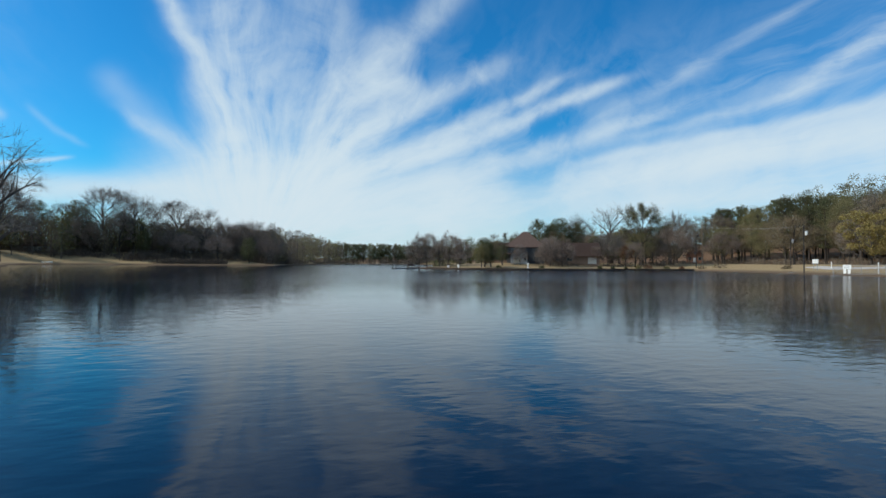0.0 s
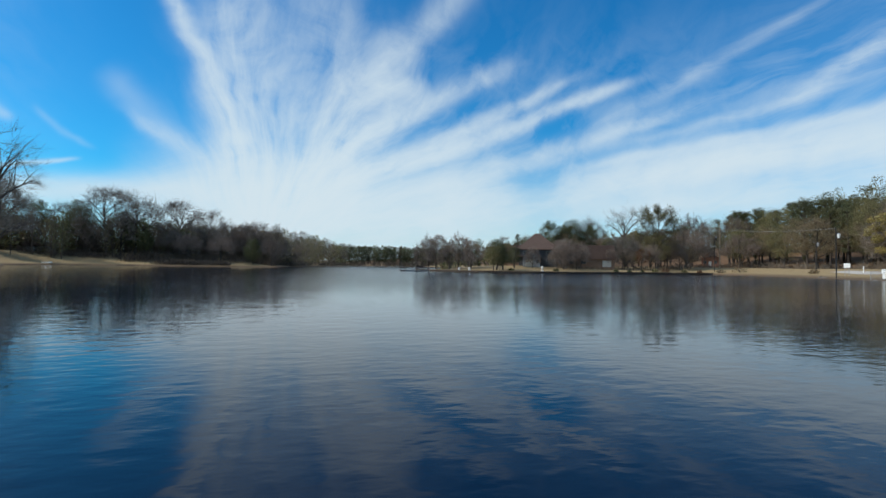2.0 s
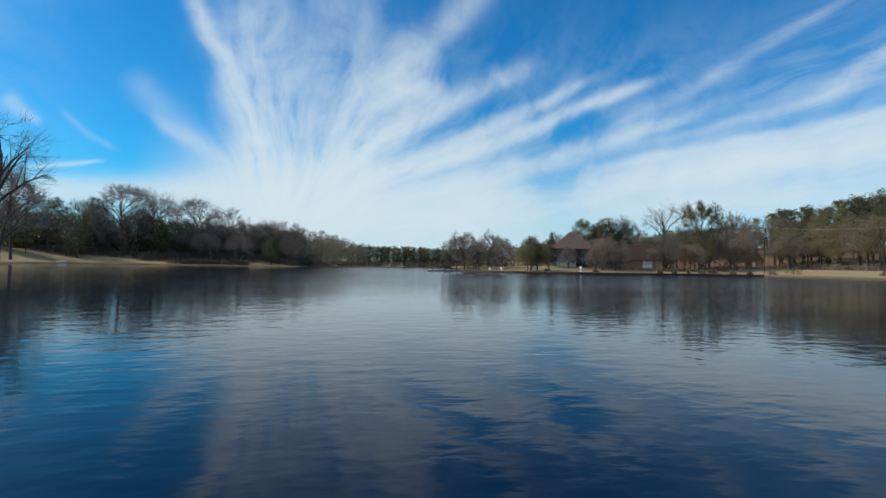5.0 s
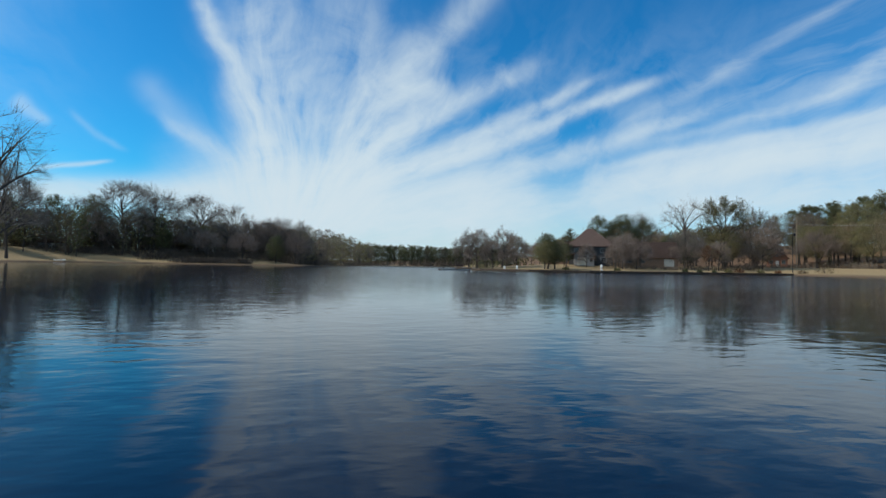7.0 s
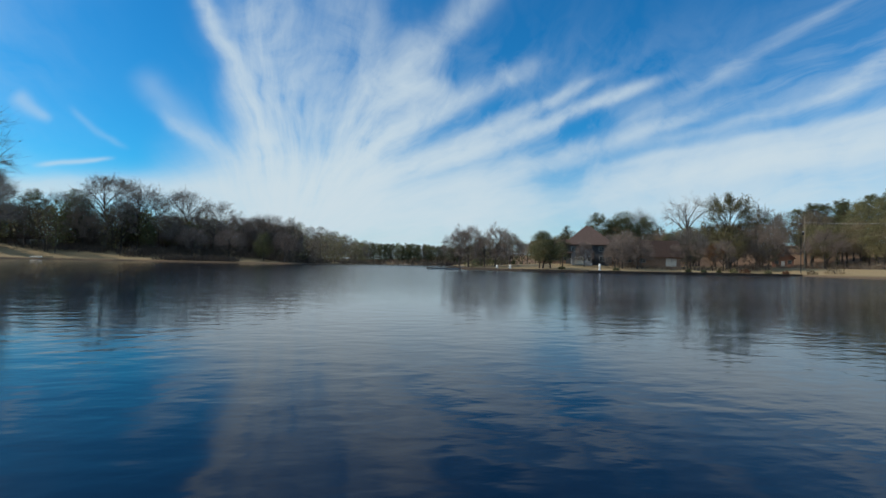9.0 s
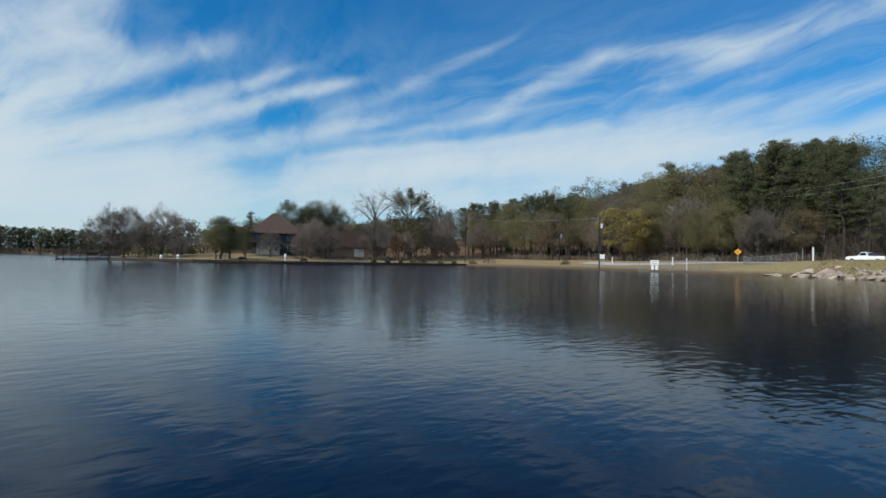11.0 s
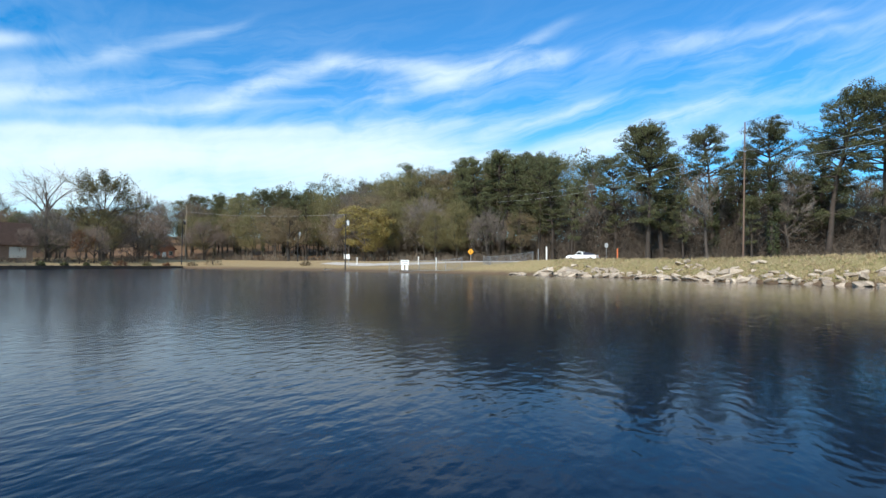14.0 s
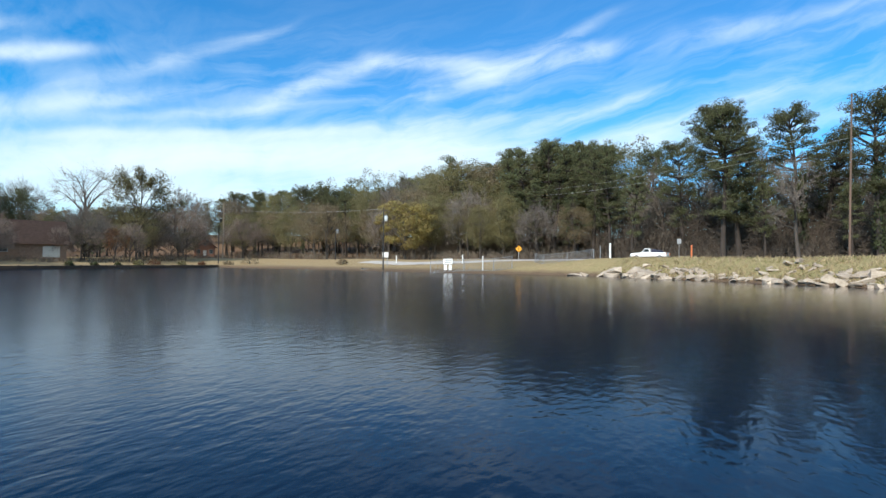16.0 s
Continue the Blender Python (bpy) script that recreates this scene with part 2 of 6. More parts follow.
BARK = rough_stuff("bark", [(0.3, (0.035, 0.029, 0.025)), (0.7, (0.10, 0.083, 0.07))], 1.2, 9, 0.9, 0.6, (1, 1, 0.25), 0.25)
PINE_BARK = rough_stuff("pine_bark", [(0.3, (0.025, 0.02, 0.017)), (0.7, (0.07, 0.054, 0.045))], 1.0, 7, 0.9, 0.6, (1, 1, 0.3), 0.2)
TWIG = rough_stuff("twig_bark", [(0.3, (0.12, 0.10, 0.088)), (0.7, (0.24, 0.205, 0.178))], 0.5, 4, 0.9, 0.0, vary=0.25, island=0.2)
TWIG_RED = rough_stuff("reddish_twig_bark", [(0.3, (0.14, 0.108, 0.09)), (0.7, (0.27, 0.21, 0.175))], 0.5, 4, 0.9, 0.0, vary=0.2, island=0.2)
NEEDLE = leafy("pine_needles", vary=0.32, stops= [(0.3, (0.08, 0.088, 0.04)), (0.7, (0.155, 0.16, 0.082))], through_light=0.35)
OLIVE = leafy("olive_leaves", [(0.3, (0.14, 0.127, 0.058)), (0.7, (0.26, 0.23, 0.112))])
TAN_LEAF = leafy("withered_leaves", [(0.3, (0.155, 0.12, 0.072)), (0.7, (0.28, 0.218, 0.138))])
YELLOW_LEAF = leafy("yellow_green_leaves", [(0.3, (0.19, 0.152, 0.05)), (0.7, (0.33, 0.262, 0.1))])
RUST_LEAF = leafy("rusty_leaves", [(0.3, (0.12, 0.06, 0.03)), (0.7, (0.22, 0.115, 0.06))])
DARK_LEAF = leafy("dark_evergreen_leaves", [(0.3, (0.07, 0.078, 0.035)), (0.7, (0.14, 0.146, 0.07))])
IVY = leafy("ivy_leaves", [(0.3, (0.04, 0.052, 0.022)), (0.7, (0.085, 0.10, 0.045))])
ROCK = rough_stuff("pale_rock", [(0.25, (0.19, 0.145, 0.105)), (0.5, (0.38, 0.31, 0.24)), (0.75, (0.54, 0.46, 0.37))], 1.1, 9, 0.85, 0.7, vary=0.25)
WHITE = rough_stuff("white_paint", [(0.3, (0.72, 0.72, 0.7)), (0.7, (0.82, 0.82, 0.8))], 3, 20, 0.45, 0.1)
STEEL = rough_stuff("galvanised_steel", [(0.3, (0.3, 0.31, 0.32)), (0.7, (0.45, 0.46, 0.47))], 4, 25, 0.5, 0.1, metal=0.7)
CABLE = rough_stuff("aluminium_cable", [(0.3, (0.42, 0.43, 0.43)), (0.7, (0.55, 0.56, 0.56))], 4, 25, 0.6, 0.0)
NAVY = rough_stuff("dark_blue_tarpaulin", [(0.3, (0.012, 0.016, 0.035)), (0.7, (0.03, 0.036, 0.07))], 3, 14, 0.7, 0.3)
DARK_METAL = rough_stuff("dark_metal", [(0.3, (0.02, 0.02, 0.022)), (0.7, (0.05, 0.05, 0.052))], 4, 25, 0.5, 0.1, metal=0.5)
POLE_WOOD = rough_stuff("weathered_pole_wood", [(0.3, (0.22, 0.17, 0.12)), (0.7, (0.36, 0.29, 0.21))], 2, 14, 0.85, 0.4, (1, 1, 0.12))
POLE_RED = rough_stuff("brown_pole_wood", [(0.3, (0.1, 0.066, 0.048)), (0.7, (0.18, 0.12, 0.09))], 2, 14, 0.85, 0.4, (1, 1, 0.12))
DARK_WOOD = rough_stuff("dark_wet_timber", [(0.3, (0.03, 0.022, 0.016)), (0.7, (0.085, 0.06, 0.042))], 2, 12, 0.85, 0.5, (1, 1, 4), 0.2)
SHINGLE = rough_stuff("brown_shingles", [(0.3, (0.055, 0.034, 0.028)), (0.7, (0.115, 0.072, 0.056))], 2, 22, 0.9, 0.6)
BRICK = rough_stuff("brown_brick", [(0.3, (0.16, 0.1, 0.07)), (0.7, (0.3, 0.2, 0.14))], 2, 26, 0.9, 0.5)
RED_BRICK = rough_stuff("red_brick", [(0.3, (0.26, 0.12, 0.08)), (0.7, (0.4, 0.22, 0.15))], 2, 26, 0.9, 0.5)
CREAM = rough_stuff("cream_siding", [(0.3, (0.55, 0.5, 0.42)), (0.7, (0.68, 0.63, 0.54))], 2, 16, 0.7, 0.3, (1, 1, 3))
GREY_SIDING = rough_stuff("grey_siding", [(0.3, (0.22, 0.23, 0.24)), (0.7, (0.34, 0.35, 0.36))], 2, 16, 0.75, 0.3, (1, 1, 3))
GRAVEL = rough_stuff("pale_gravel", [(0.3, (0.34, 0.31, 0.28)), (0.7, (0.5, 0.47, 0.43))], 0.5, 14, 0.95, 0.5)
ORANGE = rough_stuff("orange_sign_paint", [(0.3, (0.75, 0.32, 0.02)), (0.7, (0.85, 0.4, 0.03))], 3, 15, 0.45, 0.05)
RED_PAINT = rough_stuff("orange_red_paint", [(0.3, (0.6, 0.16, 0.05)), (0.7, (0.7, 0.2, 0.07))], 3, 15, 0.5, 0.05)
RUBBER = rough_stuff("tyre_rubber", [(0.3, (0.015, 0.015, 0.015)), (0.7, (0.03, 0.03, 0.03))], 5, 30, 0.8, 0.2)
DARK_BRUSH = rough_stuff("dark_brush", [(0.3, (0.07, 0.054, 0.042)), (0.7, (0.145, 0.115, 0.09))], 0.4, 4, 0.95, 0.0, vary=0.25, island=0.3)
BRUSH = rough_stuff("dry_brush", [(0.3, (0.1, 0.078, 0.06)), (0.7, (0.2, 0.16, 0.12))], 0.4, 4, 0.95, 0.0, vary=0.25, island=0.3)

GLASS, gt, gp = material("dark_window_glass")
gp.inputs["Base Color"].default_value = (0.02, 0.025, 0.03, 1)
gp.inputs["Roughness"].default_value = 0.08
CAR_WHITE, gt, gp = material("white_car_paint")
gp.inputs["Base Color"].default_value = (0.82, 0.83, 0.84, 1)
gp.inputs["Roughness"].default_value = 0.25
gp.inputs["Coat Weight"].default_value = 0.5
LAMP_HEAD, gt, gp = material("pale_lamp_glass")
gp.inputs["Base Color"].default_value = (0.85, 0.86, 0.84, 1)
gp.inputs["Roughness"].default_value = 0.3


def water_material():
    m, t, p = material("lake_water")
    tc = t.nodes.new("ShaderNodeTexCoord")
    p.inputs["Base Color"].default_value = (0.003, 0.008, 0.02, 1)
    p.inputs["Specular Tint"].default_value = (0.84, 0.86, 1.0, 1)
    p.inputs["IOR"].default_value = 1.333
    p.inputs["Specular IOR Level"].default_value = 0.21
    # smooth wavelets on the sheltered western water, short sharp ripples towards the dam
    sep = t.nodes.new("ShaderNodeSeparateXYZ")
    t.links.new(tc.outputs["Object"], sep.inputs[0])
    windy = node(t, "ShaderNodeMapRange", From_Min=4.0, From_Max=24.0)
    windy.interpolation_type = "SMOOTHSTEP"
    t.links.new(sep.outputs[0], windy.inputs["Value"])
    # past the sheltered near water the ripples are too fine to tell apart
    gust_x = node(t, "ShaderNodeMapRange", From_Min=-14.0, From_Max=10.0)
    gust_y = node(t, "ShaderNodeMapRange", From_Min=30.0, From_Max=60.0)
    t.links.new(sep.outputs[0], gust_x.inputs["Value"])
    t.links.new(sep.outputs[1], gust_y.inputs["Value"])
    gust = t.nodes.new("ShaderNodeMath")
    gust.operation = "MULTIPLY"
    t.links.new(gust_x.outputs[0], gust.inputs[0])
    t.links.new(gust_y.outputs[0], gust.inputs[1])
    fine_rough = node(t, "ShaderNodeMapRange", To_Min=0.05, To_Max=0.135)
    t.links.new(gust.outputs[0], fine_rough.inputs["Value"])
    t.links.new(fine_rough.outputs[0], p.inputs["Roughness"])
    heights = None
    # wave scale, turn, stretch along the crest, height on calm water, height in the wind
    for scale, turn, stretch, calm, blown in ((0.25, 25, 0.4, 0.003, 0.002), (0.9, 4, 0.55, 0.0065, 0.002), (2.3, -9, 0.65, 0.0105, 0.0035), (5.2, 14, 0.6, 0.0034, 0.0095), (11.0, 20, 0.6, 0.001, 0.005)):
        mp = node(t, "ShaderNodeMapping", Rotation=(0, 0, radians(turn)), Scale=(stretch, 1, 1))
        t.links.new(tc.outputs["Object"], mp.inputs[0])
        n = node(t, "ShaderNodeTexNoise", Scale=scale, Detail=1.5, Roughness=0.45, Distortion=0.3)
        t.links.new(mp.outputs[0], n.inputs["Vector"])
        size = node(t, "ShaderNodeMapRange", To_Min=calm, To_Max=blown)
        t.links.new(windy.outputs[0], size.inputs["Value"])
        mul = t.nodes.new("ShaderNodeMath")
        mul.operation = "MULTIPLY"
        t.links.new(size.outputs[0], mul.inputs[1])
        t.links.new(n.outputs["Fac"], mul.inputs[0])
        if heights is None:
            heights = mul.outputs[0]
        else:
            ad = t.nodes.new("ShaderNodeMath")
            ad.operation = "ADD"
            t.links.new(heights, ad.inputs[0])
            t.links.new(mul.outputs[0], ad.inputs[1])
            heights = ad.outputs[0]
    # calmer and rougher patches of wind
    mp = node(t, "ShaderNodeMapping", Rotation=(0, 0, radians(20)), Scale=(0.4, 1, 1))
    t.links.new(tc.outputs["Object"], mp.inputs[0])
    pat = node(t, "ShaderNodeTexNoise", Scale=0.05, Detail=3.0, Roughness=0.5)
    t.links.new(mp.outputs[0], pat.inputs["Vector"])
    mr = node(t, "ShaderNodeMapRange", From_Min=0.35, From_Max=0.65, To_Min=0.5, To_Max=1.15)
    t.links.new(pat.outputs["Fac"], mr.inputs["Value"])
    mul = t.nodes.new("ShaderNodeMath")
    mul.operation = "MULTIPLY"
    t.links.new(heights, mul.inputs[0])
    t.links.new(mr.outputs[0], mul.inputs[1])
    b = node(t, "ShaderNodeBump", Strength=1.0, Distance=1.0)
    t.links.new(mul.outputs[0], b.inputs["Height"])
    t.links.new(b.outputs[0], p.inputs["Normal"])
    return m


def ground_material():
    m, t, p = material("winter_grass")
    tc = t.nodes.new("ShaderNodeTexCoord")

    def noise_at(scale, detail=5.0):
        n = node(t, "ShaderNodeTexNoise", Scale=scale, Detail=detail, Roughness=0.6)
        t.links.new(tc.outputs["Object"], n.inputs["Vector"])
        return n.outputs["Fac"]

    big, mid, fine = noise_at(0.06), noise_at(0.5), noise_at(5.0)
    tan = ramp(t, fine, [(0.3, (0.21, 0.152, 0.078)), (0.7, (0.37, 0.28, 0.158))])
    green = ramp(t, fine, [(0.3, (0.16, 0.14, 0.062)), (0.7, (0.3, 0.255, 0.13))])
    litter = ramp(t, fine, [(0.3, (0.10, 0.06, 0.035)), (0.7, (0.22, 0.135, 0.08))])
    soil = ramp(t, fine, [(0.3, (0.07, 0.047, 0.03)), (0.7, (0.18, 0.125, 0.08))])
    sp = t.nodes.new("ShaderNodeSeparateXYZ")
    t.links.new(tc.outputs["Object"], sp.inputs[0])
    # greener grass on the dam, tan lawn elsewhere, in ragged patches
    g1 = node(t, "ShaderNodeMapRange", From_Min=95.0, From_Max=45.0)
    t.links.new(sp.outputs[1], g1.inputs["Value"])
    ad = t.nodes.new("ShaderNodeMath")
    ad.operation = "MULTIPLY_ADD"
    t.links.new(mid, ad.inputs[0])
    ad.inputs[1].default_value = 1.6
    sb = t.nodes.new("ShaderNodeMath")
    sb.operation = "SUBTRACT"
    t.links.new(g1.outputs[0], sb.inputs[0])
    sb.inputs[1].default_value = 1.0
    t.links.new(sb.outputs[0], ad.inputs[2])
    ad.use_clamp = True
    col = mixed(t, ad.outputs[0], tan, green)
    # fallen leaves under the woods
    at = t.nodes.new("ShaderNodeAttribute")
    at.attribute_name = "woods"
    wmul = t.nodes.new("ShaderNodeMath")
    wmul.operation = "MULTIPLY_ADD"
    t.links.new(mid, wmul.inputs[0])
    wmul.inputs[1].default_value = 0.8
    ws = t.nodes.new("ShaderNodeMath")
    ws.operation = "MULTIPLY_ADD"
    ws.inputs[1].default_value = 1.6
    ws.inputs[2].default_value = -0.7
    t.links.new(at.outputs["Fac"], ws.inputs[0])
    t.links.new(ws.outputs[0], wmul.inputs[2])
    wmul.use_clamp = True
    col = mixed(t, wmul.outputs[0], col, litter)
    # bare soil at the water's edge
    e1 = node(t, "ShaderNodeMapRange", From_Min=0.75, From_Max=0.25)
    za = t.nodes.new("ShaderNodeMath")
    za.operation = "MULTIPLY_ADD"
    t.links.new(mid, za.inputs[0])
    za.inputs[1].default_value = 0.5
    zb = t.nodes.new("ShaderNodeMath")
    zb.operation = "SUBTRACT"
    t.links.new(sp.outputs[2], zb.inputs[0])
    zb.inputs[1].default_value = 0.25
    t.links.new(zb.outputs[0], za.inputs[2])
    t.links.new(za.outputs[0], e1.inputs["Value"])
    col = mixed(t, e1.outputs[0], col, soil)
    t.links.new(col, p.inputs["Base Color"])
    p.inputs["Roughness"].default_value = 0.95
    p.inputs["Specular IOR Level"].default_value = 0.15
    b = node(t, "ShaderNodeBump", Strength=0.8, Distance=0.12)
    t.links.new(fine, b.inputs["Height"])
    t.links.new(b.outputs[0], p.inputs["Normal"])
    return m


WATER, GROUND = water_material(), ground_material()


# ---- mesh helpers ----
def mesh_of(name, verts, faces, mat, smooth=False):
    me = bpy.data.meshes.new(name)
    me.from_pydata(verts, [], faces)
    me.materials.append(mat)
    if smooth:
        me.polygons.foreach_set("use_smooth", [True] * len(me.polygons))
    me.update()
    return me


def part(name, bm, mat, parent=None, label=""):
    """Links a bmesh as one mesh object under a thing or a part."""
    me = bpy.data.meshes.new(name)
    bm.to_mesh(me)
    bm.free()
    me.materials.append(mat)
    ob = new(name, me)
    ob.parent = parent
    if label:
        ob["label"] = label
    return ob


def box(bm, cx, cy, cz, sx_, sy_, sz_, bevel=0.0, turn=0.0):
    r = bmesh.ops.create_cube(bm, size=1.0)
    vs = r["verts"]
    bmesh.ops.scale(bm, vec=(sx_, sy_, sz_), verts=vs)
    if bevel:
        es = list({e for v in vs for e in v.link_edges})
        rb = bmesh.ops.bevel(bm, geom=es, offset=bevel, segments=1, affect="EDGES")
        vs = list({v for f in rb["faces"] for v in f.verts} | {v for v in vs if v.is_valid})
    if turn:
        bmesh.ops.rotate(bm, cent=(0, 0, 0), matrix=Matrix.Rotation(turn, 3, "Z"), verts=vs)
    bmesh.ops.translate(bm, vec=(cx, cy, cz), verts=vs)
    return vs


def rod(bm, p0, p1, r0, r1=None, n=8):
    r1 = r0 if r1 is None else r1
    p0, p1 = Vector(p0), Vector(p1)
    d = p1 - p0
    m = Matrix.Translation((p0 + p1) / 2) @ d.to_track_quat("Z", "Y").to_matrix().to_4x4()
    return bmesh.ops.create_cone(bm, cap_ends=True, segments=n, radius1=r0, radius2=r1, depth=d.length, matrix=m)["verts"]


def prism(bm, pts, y0, y1):
    """A profile in x and z pushed from y0 to y1."""
    a = [bm.verts.new((x, y0, z)) for x, z in pts]
    b = [bm.verts.new((x, y1, z)) for x, z in pts]
    bm.faces.new(a)
    bm.faces.new(b[::-1])
    for i in range(len(pts)):
        j = (i + 1) % len(pts)
        bm.faces.new((a[i], b[i], b[j], a[j]))
    bmesh.ops.recalc_face_normals(bm, faces=bm.faces[:])


def thing(name, x, y, z, turn=0.0, label="", category="", group="", kind=""):
    e = new(name)
    e.matrix_basis = pose(x, y, z, 0, 0, turn)
    e.empty_display_size = 0.3
    return tagged(e, label, category, group, kind)


# ---- the lake, its shore and the ground ----
SHORE = [(-40, -68), (10, -21.5), (60.5, 25.2), (69, 32.9), (75.6, 37.7), (83, 43.5), (97.7, 58.8), (101, 66), (103, 75),
         (104.5, 83), (109, 93), (115, 114), (121, 132), (127, 150.5), (101, 147), (78, 140), (58, 137), (45, 142), (36, 152), (32, 163),
         (38, 179), (60, 215), (82, 290), (110, 400), (135, 520), (125, 570), (50, 572), (30, 480), (10, 400), (-6, 330), (-12, 254),
         (-45, 249), (-72, 246), (-92, 238), (-96, 210), (-86, 185), (-76, 168), (-84, 140), (-118, 110), (-130, 30), (-110, -60), (-75, -95)]
DAM = ((-40, -68), (97.7, 58.8))
WALL_A, WALL_B = Vector((127, 150.5)), Vector((45, 142))


def smooth(a, b, x):
    k = np.clip((x - a) / (b - a), 0, 1)
    return k * k * (3 - 2 * k)


def shore_distance(px, py):
    """Metres to the water's edge, positive on land."""
    best = np.full(px.shape, 1e9)
    inside = np.zeros(px.shape, bool)
    n = len(SHORE)
    for i in range(n):
        (ax, ay), (bx, by) = SHORE[i], SHORE[(i + 1) % n]
        dx, dy = bx - ax, by - ay
        k = np.clip(((px - ax) * dx + (py - ay) * dy) / (dx * dx + dy * dy), 0, 1)
        best = np.minimum(best, np.hypot(px - ax - k * dx, py - ay - k * dy))
        cross = ((ay > py) != (by > py)) & (px < (bx - ax) * (py - ay) / (by - ay + 1e-12) + ax)
        inside ^= cross
    return np.where(inside, -best, best)


def line_distance(px, py, a, b):
    dx, dy = b[0] - a[0], b[1] - a[1]
    k = np.clip(((px - a[0]) * dx + (py - a[1]) * dy) / (dx * dx + dy * dy), 0, 1)
    return np.hypot(px - a[0] - k * dx, py - a[1] - k * dy)


def ground_height(px, py):
    px, py = np.asarray(px, float), np.asarray(py, float)
    s = shore_distance(px, py)
    beach = 0.12 * np.clip(s, 0, 3) + 1.9 * smooth(1, 26, s)
    dam = 0.25 * smooth(0, 0.6, s) + 2.5 * smooth(0, 6.0, s)
    lawn = 0.5 * smooth(0, 1.5, s) + 5.0 * smooth(3, 34, s)
    terrace = 0.55 * smooth(0.15, 0.7, s) + 1.3 * smooth(1, 34, s)
    wd = np.exp(-(line_distance(px, py, *DAM) / 14) ** 2)
    wl = smooth(-8, -30, px)
    wt = np.exp(-(line_distance(px, py, WALL_A, WALL_B) / 24) ** 2) * (s > 0)
    wt = np.where(px + 0.25 * (py - 150) < 128, wt, wt * smooth(12, 0, px + 0.25 * (py - 150) - 128))
    z = beach * (1 - wl) + lawn * wl
    z = z * (1 - wt) + terrace * wt
    z = z * (1 - wd) + dam * wd
    hill = 9.0 * smooth(40, 170, s) * smooth(100, 200, px) * smooth(-20, 120, py)
    roll = 0.22 * np.sin(px * 0.11 + py * 0.07) * np.sin(py * 0.09 - 0.4) * smooth(6, 30, s)
    land = z + hill + roll + 5.0 * smooth(35, 200, s)
    return np.where(s > 0, land, np.maximum(s * 0.5, -2.5) - 0.05)


PLAN_X, PLAN_Y = np.arange(-180, 221, 1.3), np.arange(-112, 322, 1.3)
PLAN_Z = ground_height(*np.meshgrid(PLAN_X, PLAN_Y))


def ground_at(x, y):
    """The ground's height, between the points of a plan grid; worked out afresh far off."""
    i, j = (x - PLAN_X[0]) / 1.3, (y - PLAN_Y[0]) / 1.3
    if not (0 <= i < len(PLAN_X) - 1 and 0 <= j < len(PLAN_Y) - 1):
        return float(ground_height(np.array([x]), np.array([y]))[0])
    a, b = int(i), int(j)
    u, v = i - a, j - b
    return float((PLAN_Z[b, a] * (1 - u) + PLAN_Z[b, a + 1] * u) * (1 - v) + (PLAN_Z[b + 1, a] * (1 - u) + PLAN_Z[b + 1, a + 1] * u) * v)


def axis(lo, hi, step, far):
    out, d = [], step
    v = lo
    while v > -far:
        d *= 1.45
        v -= d
        out.append(v)
    left = out[::-1]
    mid_ = list(np.arange(lo, hi + 1e-6, step))
    out, d, v = [], step, hi
    while v < far:
        d *= 1.45
        v += d
        out.append(v)
    return np.array(left + mid_ + out)


def build_ground():
    xs, ys = axis(-180, 215, 1.3, 3800), axis(-110, 320, 1.3, 3800)
    gx, gy = np.meshgrid(xs, ys)
    gz = ground_height(gx.ravel(), gy.ravel()).reshape(gx.shape)
    rng = np.random.RandomState(4)
    gz = gz + np.where(gz > 0.3, rng.uniform(-0.035, 0.035, gz.shape), 0)
    nx, ny = len(xs), len(ys)
    me = bpy.data.meshes.new("ground")
    me.vertices.add(nx * ny)
    me.vertices.foreach_set("co", np.stack([gx, gy, gz], -1).astype(np.float32).ravel())
    i = (np.arange(ny - 1)[:, None] * nx + np.arange(nx - 1)[None, :]).ravel()
    quads = np.stack([i, i + 1, i + 1 + nx, i + nx], -1).astype(np.int32)
    me.loops.add(quads.size)
    me.loops.foreach_set("vertex_index", quads.ravel())
    me.polygons.add(len(quads))
    me.polygons.foreach_set("loop_start", np.arange(0, quads.size, 4, dtype=np.int32))
    me.polygons.foreach_set("use_smooth", np.ones(len(quads), bool))
    s = shore_distance(gx.ravel(), gy.ravel())
    px, py = gx.ravel(), gy.ravel()
    woods = smooth(20, 34, line_distance(px, py, *DAM)) * smooth(-60, -10, -np.abs(py - 10)) * smooth(60, 90, px)
    woods = np.maximum(woods, smooth(36, 60, s) * smooth(60, 120, px))
    woods = np.maximum(woods, smooth(46, 64, s) * (px < 0))
    woods = np.maximum(woods, smooth(70, 110, s))
    at = me.attributes.new("woods", "FLOAT", "POINT")
    at.data.foreach_set("value", woods.astype(np.float32))
    me.update(calc_edges=True)
    me.materials.append(GROUND)
    return tagged(new("ground", me), "winter lawns, grassy dam and wooded banks round the lake", "ground", kind="structure")


build_ground()
me = mesh_of("water", [(-190, -130, 0), (190, -130, 0), (190, 640, 0), (-190, 640, 0)], [(0, 1, 2, 3)], WATER)
tagged(new("water", me), "dark rippled lake water mirroring sky and trees", "lake", kind="structure")


